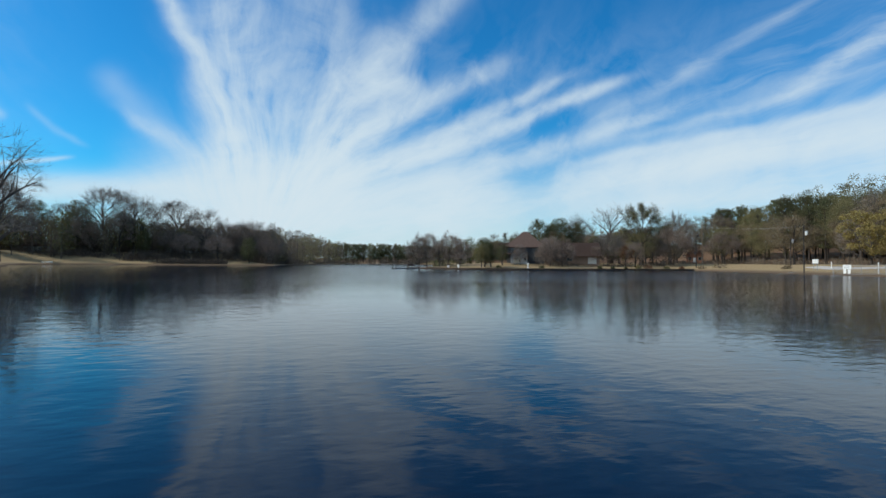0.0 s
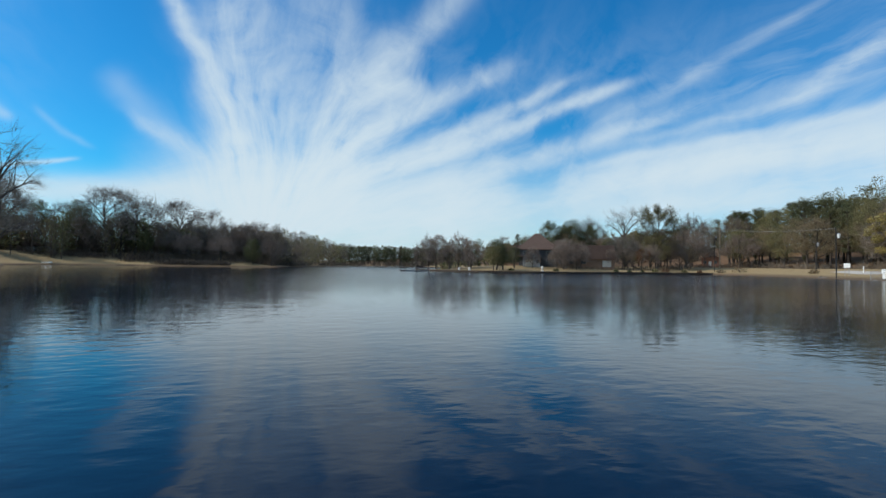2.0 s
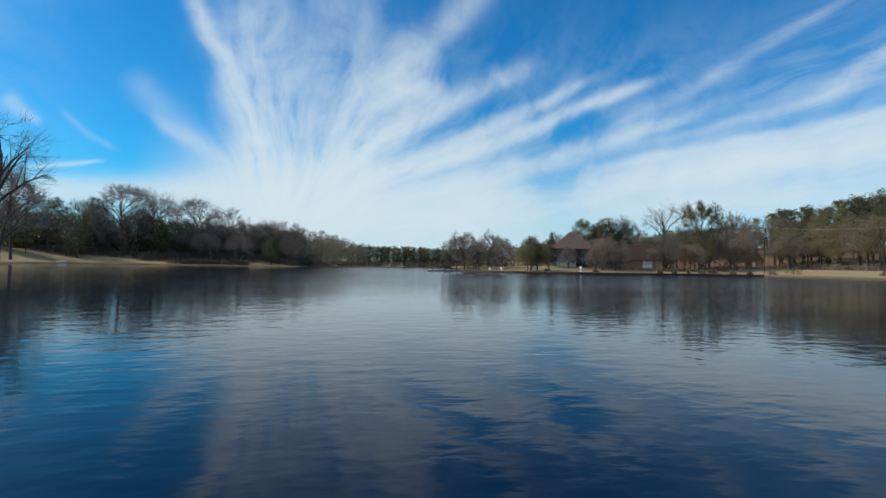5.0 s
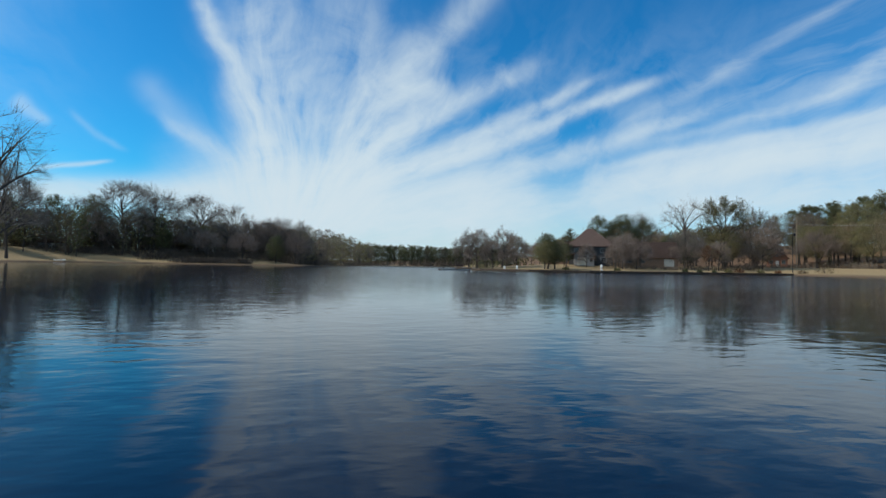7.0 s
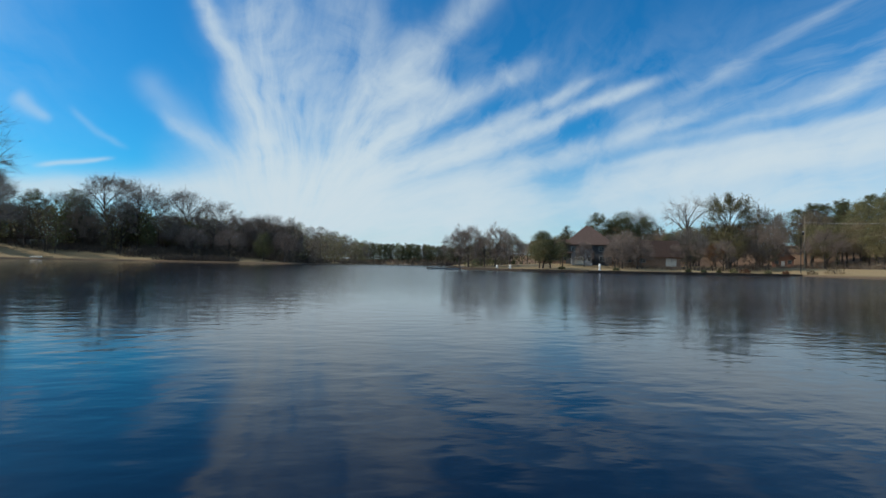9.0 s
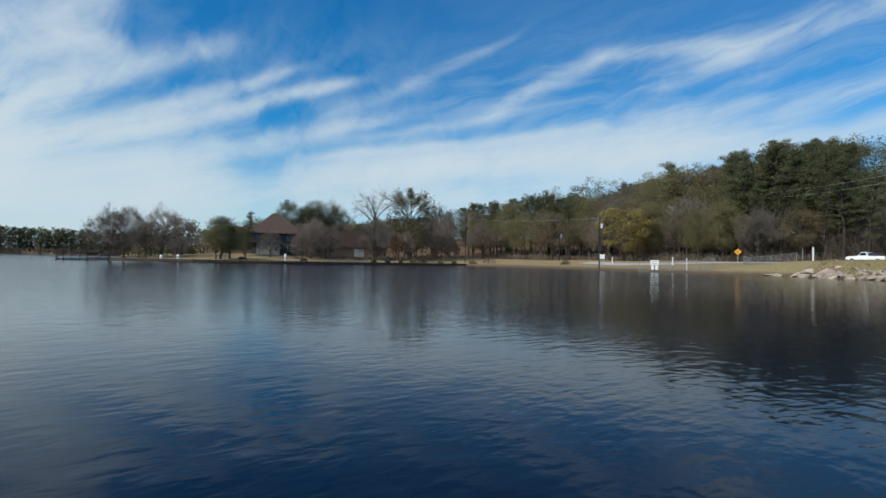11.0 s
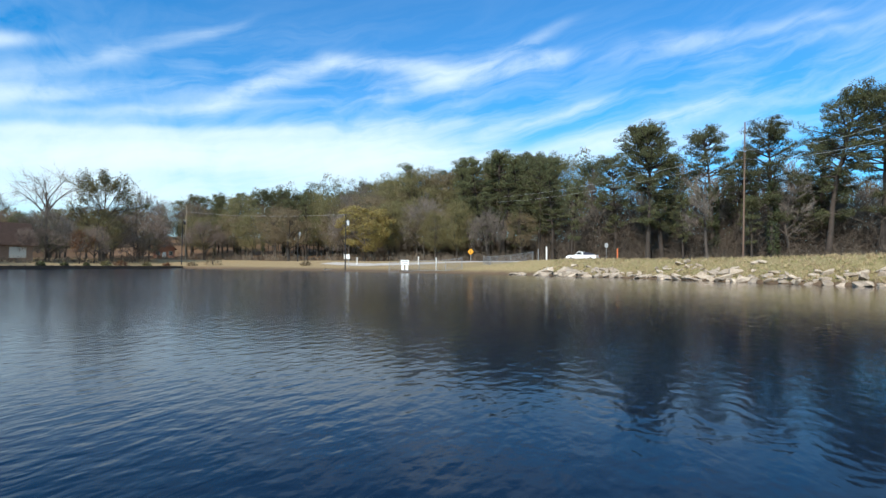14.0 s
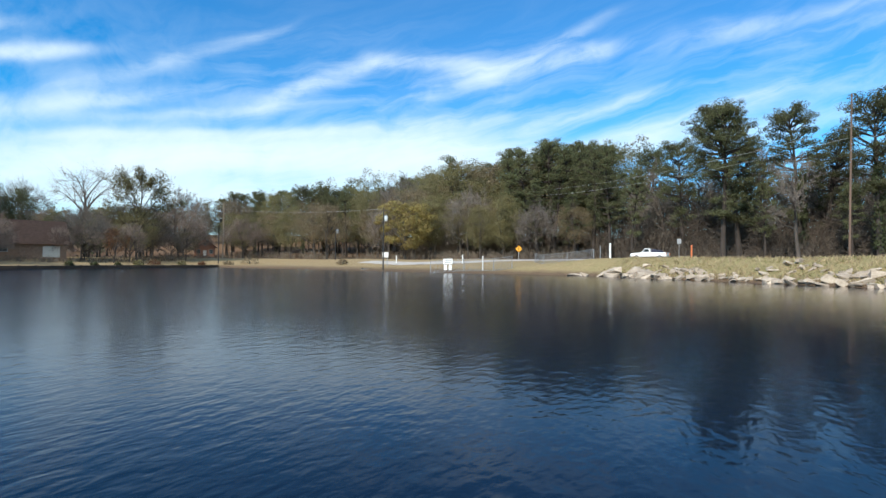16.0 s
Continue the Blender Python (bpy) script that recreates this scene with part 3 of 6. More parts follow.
# ---- trees ----
def frame_of(d):
    d = d / (math.sqrt(d[0] * d[0] + d[1] * d[1] + d[2] * d[2]) + 1e-9)
    a = np.array([0.0, 0, 1]) if abs(d[2]) < 0.9 else np.array([1.0, 0, 0])
    u = np.array((d[1] * a[2] - d[2] * a[1], d[2] * a[0] - d[0] * a[2], d[0] * a[1] - d[1] * a[0]))
    u /= math.sqrt(u[0] * u[0] + u[1] * u[1] + u[2] * u[2])
    return d, u, np.array((d[1] * u[2] - d[2] * u[1], d[2] * u[0] - d[0] * u[2], d[0] * u[1] - d[1] * u[0]))


class Wood:
    """Collects tapered tubes and leaf blades for one mesh."""

    def __init__(self):
        self.v, self.f = [], []

    def tube(self, pts, radii, n):
        base = len(self.v)
        for i, (p, r) in enumerate(zip(pts, radii)):
            q = pts[min(i + 1, len(pts) - 1)] - pts[max(i - 1, 0)]
            _, u, w = frame_of(q)
            for k in range(n):
                a = 2 * math.pi * k / n
                self.v.append(tuple(p + r * (math.cos(a) * u + math.sin(a) * w)))
        for i in range(len(pts) - 1):
            for k in range(n):
                a, b = base + i * n + k, base + i * n + (k + 1) % n
                self.f.append((a, b, b + n, a + n))

    def blade(self, p, d, u, ln, wd):
        base = len(self.v)
        tip = p + d * ln
        m = p + d * ln * 0.45
        self.v += [tuple(p), tuple(m + u * wd), tuple(tip), tuple(m - u * wd)]
        self.f.append((base, base + 1, base + 2, base + 3))

    def thorn(self, p, q, r):
        """A fine twig."""
        base = len(self.v)
        _, u, w = frame_of(q - p)
        a = (base * 0.7) % 6.28
        u = u * math.cos(a) + w * math.sin(a)
        self.v += [tuple(p + u * r), tuple(p - u * r), tuple(q)]
        self.f.append((base, base + 1, base + 2))


def sway(rng, p, d, length, steps, wobble, lift):
    pts = [p]
    for _ in range(steps):
        d = d + rng.normal(0, wobble, 3) + np.array([0, 0, lift])
        d = d / np.linalg.norm(d)
        p = p + d * (length / steps)
        pts.append(p)
    return pts, d


def along(pts, k):
    x = k * (len(pts) - 1)
    i = min(int(x), len(pts) - 2)
    return pts[i] + (pts[i + 1] - pts[i]) * (x - i)


def spread(rng, d, angle):
    d, u, w = frame_of(d)
    a = rng.uniform(0, 2 * math.pi)
    return d * math.cos(angle) + (u * math.cos(a) + w * math.sin(a)) * math.sin(angle)


def crown_reach(p, d, c, r):
    """How far p is from the crown's outline along d."""
    a, b = (p - c) / r, d / r
    aa, bb, cc = float(b @ b), float(a @ b), float(a @ a) - 1
    return max((-bb + math.sqrt(max(bb * bb - aa * cc, 0.0))) / aa, 1.5)


def broadleaf(seed, h=20.0, fork=0.35, wide=0.42, limbs=7, subs=6, twigs=7, fine=4, leaves=0, leaf=0.3, twig_r=0.028, lean=0.0, droop=0.0, mid=0.58):
    """A deciduous tree: returns the meshes' data (trunk and limbs, twigs, leaves)."""
    rng = np.random.RandomState(seed)
    wood, thin, leafage = Wood(), Wood(), Wood()
    r0 = h * 0.018
    pts, d = sway(rng, np.array([0, 0, -0.4]), np.array([lean, 0, 1.0]), h * 0.78, 7, 0.05, 0.03)
    wood.tube(pts, [r0 * (1.25 if i == 0 else 1.0) * (1 - 0.8 * i / 7) for i in range(8)], 7)
    for i in range(limbs):
        k = fork + (0.98 - fork) * (i + rng.uniform(0, 0.8)) / limbs
        k = min(k, 0.99)
        p = along(pts, k)
        q0 = (k - fork) / (1 - fork)
        ang = rng.uniform(0.85, 1.3) * (1 - q0) + rng.uniform(0.1, 0.75) * q0
        dd = spread(rng, pts[-1] - pts[0], ang)
        ln = crown_reach(p, dd, np.array([0, 0, h * mid]), np.array([h * wide, h * wide, h * (1.0 - mid)])) * rng.uniform(0.78, 0.98)
        rl = r0 * (1 - 0.8 * k) * 0.55 + 0.03
        lp, ld = sway(rng, p, dd, ln, 5, 0.10, 0.07 - droop)
        wood.tube(lp, [rl * (1 - 0.8 * j / 5) for j in range(6)], 5)
        for j in range(subs):
            kk = 0.3 + 0.7 * (j + rng.uniform(0, 0.9)) / subs
            sp_ = along(lp, min(kk, 0.99))
            sd = spread(rng, lp[-1] - lp[0], rng.uniform(0.35, 0.85))
            sl = ln * rng.uniform(0.32, 0.55) * (1.2 - 0.5 * kk)
            sp2, sd2 = sway(rng, sp_, sd, sl, 3, 0.12, 0.06 - droop)
            wood.tube(sp2, [max(rl * 0.4 * (1 - kk * 0.5) * (1 - 0.75 * q / 3), 0.02) for q in range(4)], 4)
            for q in range(twigs):
                tp = along(sp2, min(0.15 + 0.85 * (q + rng.uniform(0, 1)) / twigs, 0.99))
                td = spread(rng, sp2[-1] - sp2[0], rng.uniform(0.3, 0.9)) + np.array([0, 0, 0.18 - droop])
                td /= np.linalg.norm(td)
                tl = sl * rng.uniform(0.35, 0.65)
                te = tp + td * tl
                thin.thorn(tp, te, twig_r)
                for w in range(fine):
                    fp = tp + (te - tp) * rng.uniform(0.2, 0.95)
                    fd = spread(rng, td, rng.uniform(0.3, 0.8)) + np.array([0, 0, 0.12 - droop])
                    fl = tl * rng.uniform(0.35, 0.8)
                    thin.thorn(fp, fp + fd * fl, twig_r * 0.7)
                for w in range(leaves):
                    fp = tp + (te - tp) * rng.uniform(0.1, 1.1) + rng.normal(0, 0.35, 3)
                    fd = rng.normal(0, 1, 3)
                    fd /= np.linalg.norm(fd)
                    _, u, v_ = frame_of(fd)
                    leafage.blade(fp, fd, u, leaf * rng.uniform(0.7, 1.5), leaf * rng.uniform(0.4, 0.7))
    return wood, thin, leafage


def bowed(a, b, lift, steps):
    """Points of a limb that leaves a steeply and bows over to b."""
    m = a + (b - a) * 0.45 + np.array([0, 0, lift])
    ts = np.linspace(0, 1, steps + 1)[:, None]
    return list((1 - ts) ** 2 * a + 2 * ts * (1 - ts) * m + ts * ts * b)


def vase_tree(seed, h=20.0, fork=0.3, wide=0.42, limbs=9, subs=7, twigs=7, fine=6, twig_r=0.035, low=-0.15, gap=0.0):
    """A leafless tree whose limbs fan out from a short trunk and end in fine twigs along a domed outline."""
    rng = np.random.RandomState(seed)
    wood, thin = Wood(), Wood()
    r0 = h * 0.019
    c = np.array([0, 0, h * (fork + 0.22)])
    half = np.array([h * wide, h * wide, h * (0.78 - fork)])
    pts, _ = sway(rng, np.array([0, 0, -0.4]), np.array([rng.normal(0, 0.04), rng.normal(0, 0.04), 1.0]), h * 0.74, 7, 0.045, 0.03)
    wood.tube(pts, [r0 * (1.3 if i == 0 else 1.0) * (1 - 0.82 * i / 7) for i in range(8)], 7)

    def rim(d, q):
        lump = 1 + 0.09 * math.sin(d[0] * 5 + seed) + 0.07 * math.sin(d[1] * 6 + d[2] * 5 + seed * 2)
        return c + d * half * q * lump

    def near(d, a):
        d = d + rng.normal(0, a, 3)
        d[2] = max(d[2], low)
        return d / np.linalg.norm(d)

    for i in range(limbs):
        up = low + 0.1 + (0.85 - low) * (i + 0.5) / limbs
        ang = i * 2.4 + rng.uniform(-0.4, 0.4)
        flat_ = math.sqrt(max(1 - up * up, 0.02))
        d = np.array([math.cos(ang) * flat_, math.sin(ang) * flat_, up])
        k = (fork + (0.8 - fork) * 0.75 * i / limbs) / 0.74
        a = along(pts, min(k, 0.98))
        b = rim(d, rng.uniform(0.8, 0.95))
        ln = np.linalg.norm(b - a)
        lp = bowed(a, b, ln * 0.16, 5)
        rl = max(r0 * 0.62 * (1 - 0.5 * i / limbs), 0.05)
        wood.tube(lp, [rl * (1 - 0.82 * j / 5) for j in range(6)], 5)
        for j in range(subs):
            kk = 0.25 + 0.7 * (j + rng.uniform(0, 0.9)) / subs
            a2 = along(lp, min(kk, 0.97))
            sd = near(d, 0.42)
            b2 = rim(sd, rng.uniform(0.78, 1.0))
            if rng.uniform() < gap:
                continue
            sp2 = bowed(a2, b2, np.linalg.norm(b2 - a2) * 0.12, 4)
            wood.tube(sp2, [max(rl * 0.42 * (1 - 0.5 * kk) * (1 - 0.8 * q / 4), 0.018) for q in range(5)], 4)
            for q in range(twigs):
                a3 = along(sp2, min(0.3 + 0.7 * (q + rng.uniform(0, 1)) / twigs, 0.99))
                td = near(sd, 0.2)
                b3 = rim(td, rng.uniform(0.82, 1.05))
                w = b3 - a3
                n3 = np.linalg.norm(w)
                b3 = a3 + w * min(1.0, 0.19 * h / max(n3, 0.1))
                thin.thorn(a3, b3, twig_r)
                for _ in range(fine):
                    f0 = a3 + (b3 - a3) * rng.uniform(0.25, 0.98)
                    fd = td + rng.normal(0, 0.55, 3) + np.array([0, 0, 0.15])
                    thin.thorn(f0, f0 + fd * h * rng.uniform(0.03, 0.075), twig_r * 0.75)
    return wood, thin


def make_vase(name, seed, mat, label, **kw):
    w, t = vase_tree(seed, **kw)
    tree_kind(name, "bare_tree", [("trunk", w, BARK), ("crown", t, mat)], label)


def leaf_cloud(out, rng, c, r, n, size, up=0.35, slim=0.42):
    """n small leaves in a clump with centre c and half axes r, thickest near its skin and turned outwards."""
    dv = rng.normal(0, 1, (n, 3))
    dv /= np.linalg.norm(dv, axis=1)[:, None]
    p = c + dv * r * (rng.uniform(0.35, 1.0, n) ** 0.5)[:, None]
    face = dv / r + np.array([0, 0, up / min(r)]) + rng.normal(0, 0.45 / min(r), (n, 3))
    face /= np.linalg.norm(face, axis=1)[:, None]
    a = np.cross(face, rng.normal(0, 1, (n, 3)))
    a /= np.linalg.norm(a, axis=1)[:, None]
    b = np.cross(face, a)
    ln = size * rng.uniform(0.6, 1.35, n)
    u = b * (ln * slim)[:, None]
    a = a * ln[:, None]
    base = len(out.v)
    quad = np.stack([p - a * 0.5, p + u, p + a * 0.5, p - u], 1).reshape(-1, 3)
    out.v += [tuple(q) for q in quad.tolist()]
    out.f += [(base + 4 * i, base + 4 * i + 1, base + 4 * i + 2, base + 4 * i + 3) for i in range(n)]


def dome_tree(seed, h=20.0, base=0.1, wide=0.42, clumps=70, per=110, size=0.42, peak=0.0, limbs=9):
    """A broad tree whose crown is heaped up of many leafy clumps."""
    rng = np.random.RandomState(seed)
    wood, thin, _ = broadleaf(seed, h=h * 0.94, fork=max(base, 0.12), wide=wide * 0.8, limbs=limbs, subs=4, twigs=3, fine=1, mid=0.5 + base / 2)
    k0 = len(wood.v)
    wood.v += thin.v
    wood.f += [tuple(i + k0 for i in f) for f in thin.f]
    crown = Wood()
    mid, half = h * (1 + base) / 2, h * (1 - base) / 2
    for i in range(clumps):
        d = rng.normal(0, 1, 3)
        d /= np.linalg.norm(d)
        q = rng.uniform(0.25, 1.0) ** 0.4
        k = 0.5 + 0.5 * d[2] * q
        taper = 1 - peak * k
        r = h * rng.uniform(0.06, 0.12) * (1.1 - 0.3 * k)
        c = np.array([d[0] * q * (h * wide - r * 0.6) * taper, d[1] * q * (h * wide - r * 0.6) * taper, mid + d[2] * q * (half - r * 0.7)])
        leaf_cloud(crown, rng, c, np.array([r, r, r * rng.uniform(0.6, 0.85)]), per, size)
    return wood, crown


def pine_tree(seed, h=30.0, bare=0.5, wide=5.2, whorls=10, per=5, tufts=3, needles=90, size=0.3, strays=6):
    """A tall loblolly-like pine: bare trunk, rounded crown of separate needle clumps on rising boughs, a few stray boughs below."""
    rng = np.random.RandomState(seed)
    wood, tuft = Wood(), Wood()
    r0 = h * 0.0165
    pts, d = sway(rng, np.array([0, 0, -0.4]), np.array([0, 0, 1.0]), h * 0.96, 9, 0.028, 0.03)
    wood.tube(pts, [r0 * (1.3 if i == 0 else 1.0) * (1 - 0.82 * i / 9) for i in range(10)], 7)
    levels = [bare + (0.98 - bare) * (i + rng.uniform(-0.4, 0.4)) / (whorls - 1) for i in range(whorls)] + [rng.uniform(0.28, bare) for _ in range(strays)]
    for i, k in enumerate(levels):
        stray = i >= whorls
        k = min(max(k, 0.2), 0.99)
        q = min(max((k - bare) / (1 - bare), 0.0), 1.0)
        reach = wide * max(math.sin(math.pi * (0.22 + 0.66 * q)), 0.3) ** 0.7
        for j in range(2 if stray else per):
            if rng.uniform() > (0.75 if stray else 0.5 + 0.5 * min(q / 0.35, 1.0)):
                continue
            a = 2 * math.pi * (j + rng.uniform(-0.4, 0.4)) / per + i * 1.9
            dd = np.array([math.cos(a), math.sin(a), rng.uniform(-0.05, 0.4) + 0.7 * q * q])
            dd /= np.linalg.norm(dd)
            ln = reach * rng.uniform(0.5, 1.1) * (0.6 if stray else 1.0)
            bp, _ = sway(rng, along(pts, k), dd, ln, 4, 0.12, 0.07)
            wood.tube(bp, [r0 * 0.28 * (1 - 0.75 * z / 4) + 0.012 for z in range(5)], 4)
            for z in range(tufts):
                c = along(bp, min(0.5 + 0.5 * (z + rng.uniform(0.3, 1)) / tufts, 0.999)) + rng.normal(0, 0.35, 3) * h / 30
                r = rng.uniform(0.7, 1.3) * h / 30
                leaf_cloud(tuft, rng, c, np.array([r, r, r * rng.uniform(0.55, 0.8)]), needles, size, 0.5, 0.2)
    top = along(pts, 0.97)
    for i in range(7):
        leaf_cloud(tuft, rng, top + rng.normal(0, 1, 3) * np.array([1.4, 1.4, 0.7]) * h / 30, np.array([1.0, 1.0, 0.65]) * h / 30, needles, size, 0.5, 0.2)
    return wood, tuft


TREES = {}


def tree_kind(name, what, pieces, label, category="tree"):
    """Keeps a tree's meshes, to be stood in many places."""
    TREES[name] = (what, [(nm, mesh_of(nm, w.v, w.f, mat, True)) for nm, w, mat in pieces if w.f], label, category)


def stand(name, x, y, scale=1.0, turn=0.0, tall=1.0, label="", group="", z=None):
    what, meshes, lab, cat = TREES[name]
    e = new(what)
    e.empty_display_size = 0.5
    e.matrix_basis = Matrix.Translation((x, y, ground_at(x, y) if z is None else z)) @ Matrix.Rotation(turn, 4, "Z") @ Matrix.Diagonal((scale, scale, scale * tall, 1))
    tagged(e, label or lab, cat, group)
    for nm, me_ in meshes:
        o = new(nm, me_)
        o.parent = e
    return e


def make_bare(name, seed, mat, label, dome=0, **kw):
    w, t, l = broadleaf(seed, **kw)
    if dome:
        # sprays of fine twigs that round off the crown
        rng = np.random.RandomState(seed + 500)
        h, low, r = kw["h"], kw["fork"] * 0.8, kw["wide"]
        for i in range(dome):
            d = rng.normal(0, 1, 3)
            d[2] = abs(d[2]) - 0.35
            d /= np.linalg.norm(d)
            q = rng.uniform(0.3, 1.0) ** 0.45
            c = np.array([d[0] * q * h * r * 0.93, d[1] * q * h * r * 0.93, h * (0.55 + 0.42 * d[2] * q)])
            out = d * np.array([1, 1, 0.8]) + np.array([0, 0, 0.35])
            for j in range(34):
                p = c + rng.normal(0, 0.035, 3) * h
                v = out + rng.normal(0, 0.5, 3)
                t.thorn(p, p + v * h * rng.uniform(0.018, 0.045), kw["twig_r"])
    tree_kind(name, "bare_tree", [("trunk", w, BARK), ("crown", t, mat)], label)


def make_leafy(name, seed, leafmat, label, what="leafy_tree", **kw):
    w, t, l = broadleaf(seed, **kw)
    base = len(w.v)
    w.v += t.v
    w.f += [tuple(i + base for i in f) for f in t.f]
    tree_kind(name, what, [("trunk", w, BARK), ("crown", l, leafmat)], label)


# unit heights are those given; plant() scales them
for i, sd in enumerate((11, 12, 13)):
    make_bare("bare%d" % i, sd, TWIG, "leafless grey-brown tree with a wide twiggy crown", dome=260, h=20, fork=0.26, wide=0.48, limbs=13, subs=7, twigs=6, fine=8, twig_r=0.036)
for i, sd in enumerate((21, 22)):
    make_bare("red%d" % i, sd, TWIG_RED, "leafless tree with dense reddish-brown twigs", dome=300, h=18, fork=0.14, wide=0.48, limbs=14, subs=7, twigs=6, fine=8, twig_r=0.036, mid=0.5)
make_vase("open0", 14, TWIG, "tall slender leafless tree with an open spreading crown", h=20, fork=0.40, wide=0.33, limbs=8, subs=6, twigs=6, fine=5, twig_r=0.02, gap=0.12)
for i, (sd, fk, wd) in enumerate(((15, 0.26, 0.44), (16, 0.32, 0.46), (17, 0.22, 0.42))):
    make_vase("vase%d" % i, sd, TWIG, "leafless grey-brown tree with a domed crown of fine twigs", h=20, fork=fk, wide=wd, limbs=11, subs=8, twigs=8, fine=7, twig_r=0.034)
for i, (sd, fk, wd) in enumerate(((18, 0.14, 0.46), (19, 0.16, 0.42))):
    make_vase("redvase%d" % i, sd, TWIG_RED, "leafless tree with a rounded crown of reddish-brown twigs", h=18, fork=fk, wide=wd, limbs=13, subs=8, twigs=8, fine=8, twig_r=0.034)
for i, sd in enumerate((31, 32, 33)):
    make_bare("thin%d" % i, sd, TWIG, "slender leafless tree at the edge of the woods", h=24, fork=0.36, wide=0.26, limbs=12, subs=6, twigs=6, fine=6, twig_r=0.055)
def make_dome(name, seed, leafmat, label, **kw):
    w, l = dome_tree(seed, **kw)
    tree_kind(name, "leafy_tree", [("trunk", w, BARK), ("crown", l, leafmat)], label)


for i, sd in enumerate((41, 42)):
    make_dome("olive%d" % i, sd, OLIVE, "broad tree with olive-brown foliage", h=30, base=0.14, wide=0.36, clumps=180, per=200, size=0.21)
make_leafy("oak0", 43, OLIVE, "tall oak with thin olive-brown foliage", h=20, fork=0.42, wide=0.42, mid=0.66, limbs=13, subs=7, twigs=6, fine=5, leaves=20, leaf=0.24)
make_dome("tan0", 51, TAN_LEAF, "broad tree with withered tan leaves", h=20, base=0.16, wide=0.46, clumps=110, per=150, size=0.22)
make_dome("tan1", 52, TAN_LEAF, "rounded tree with thin withered tan leaves", h=24, base=0.2, wide=0.4, clumps=110, per=130, size=0.22, limbs=12)
make_dome("yellow0", 61, YELLOW_LEAF, "rounded tree with yellow-green leaves", h=15, base=0.12, wide=0.46, clumps=95, per=190, size=0.25)
make_leafy("rust0", 71, RUST_LEAF, "small tree with rusty brown leaves", h=12, fork=0.1, wide=0.5, limbs=8, subs=6, twigs=5, fine=2, leaves=8, leaf=0.28)
for i, sd in enumerate((81, 82)):
    make_dome("dark%d" % i, sd, DARK_LEAF, "dense dark evergreen tree", h=30, base=0.05, wide=0.36, clumps=190, per=160, size=0.27, peak=0.4, limbs=12)
for i, (sd, b) in enumerate(((91, 0.60), (92, 0.54), (93, 0.60), (94, 0.56))):
    w, t = pine_tree(sd, 30.0, b - 0.07, 7.0, 11, 6, 4, 95, 0.3, 7)
    pieces = [("trunk", w, PINE_BARK), ("crown", t, NEEDLE)]
    if i in (1, 3):
        ivy, rng = Wood(), np.random.RandomState(sd)
        for k in range(46):
            z, a = rng.uniform(0.3, 17.0) ** 1.0, rng.uniform(0, 6.28)
            r = 0.55 + 0.35 * rng.uniform() * (1 - z / 20)
            leaf_cloud(ivy, rng, np.array([math.cos(a) * r, math.sin(a) * r, z]), np.array([0.6, 0.6, 1.0]), 60, 0.26)
        pieces.append(("ivy", ivy, IVY))
    tree_kind("pine%d" % i, "pine_tree", pieces, "tall pine with an ivy-clad trunk and rounded green crown" if i in (1, 3) else "tall pine with a bare trunk and open green crown")
for i, (sd, b) in enumerate(((95, 0.30), (96, 0.42), (97, 0.5))):
    w, t = pine_tree(sd, 24.0, b, 4.2, 11, 5, 3, 80, 0.26, 4)
    tree_kind("far_pine%d" % i, "pine_tree", [("trunk", w, PINE_BARK), ("crown", t, NEEDLE)], "dark pine in the wood behind the lake")

rnd = random.Random(7)


def plant(name, x, y, top, wide=1.0, label="", group="", turn=None):
    """Stands a tree at x, y so that its crown ends at the height top; wide spreads the crown."""
    hi = max(v.co.z for _, me_ in TREES[name][1] for v in me_.vertices) if name not in TOPS else TOPS[name]
    TOPS[name] = hi
    s = (top - ground_at(x, y)) / hi
    a = rnd.uniform(0, 6.28) if turn is None else turn
    return stand(name, x, y, s * wide, a, 1.0 / wide, label, group)


TOPS = {}
LINE = "trees along the shore"
WOODS = "trees of the wood"

# the tall pines behind the dam
for k, x, y, top in (("pine0", 137.2, 40.6, 31.5), ("pine2", 140.0, 37.6, 32.0), ("pine1", 143.0, 27.4, 32.4), ("pine3", 128.6, 20.1, 29.8),
                     ("pine2", 133.5, 10.2, 34.8), ("pine0", 131.6, 2.6, 33.6), ("pine1", 171.5, 64.1, 33.5), ("pine3", 172.5, 53.0, 32.0),
                     ("pine3", 150.0, 35.0, 28.0), ("pine2", 149.0, 22.0, 27.0), ("pine1", 141.0, 9.0, 28.0), ("pine0", 152.0, 47.0, 28.5)):
    plant(k, x, y, top, 1.12, group="tall pines behind the dam")
for k, x, y, top in (("far_pine1", 137, 34, 17), ("far_pine2", 131, 23, 15), ("far_pine1", 139, 13, 17), ("far_pine2", 150, 57, 22), ("far_pine1", 156, 62, 27), ("far_pine2", 160, 66, 30)):
    plant(k, x, y, top, 1.1, "green pine below the tall pines", WOODS)
# pines whose tops stand out along the ridge
for i in range(20):
    t = i / 19
    x, y = 182 + 26 * math.sin(math.pi * t) + rnd.uniform(-4, 10), 68 + 132 * t + rnd.uniform(-3, 3)
    plant("pine%d" % rnd.randrange(4), x, y, 38.5 - 9.5 * t + rnd.uniform(-2.5, 1.5), 1.05, "ridge pine with a rounded top above the woods", WOODS)
plant("far_pine1", 108.2, -4.0, 19.6, 1.0, "thin pine with drooping branches among bare trees")
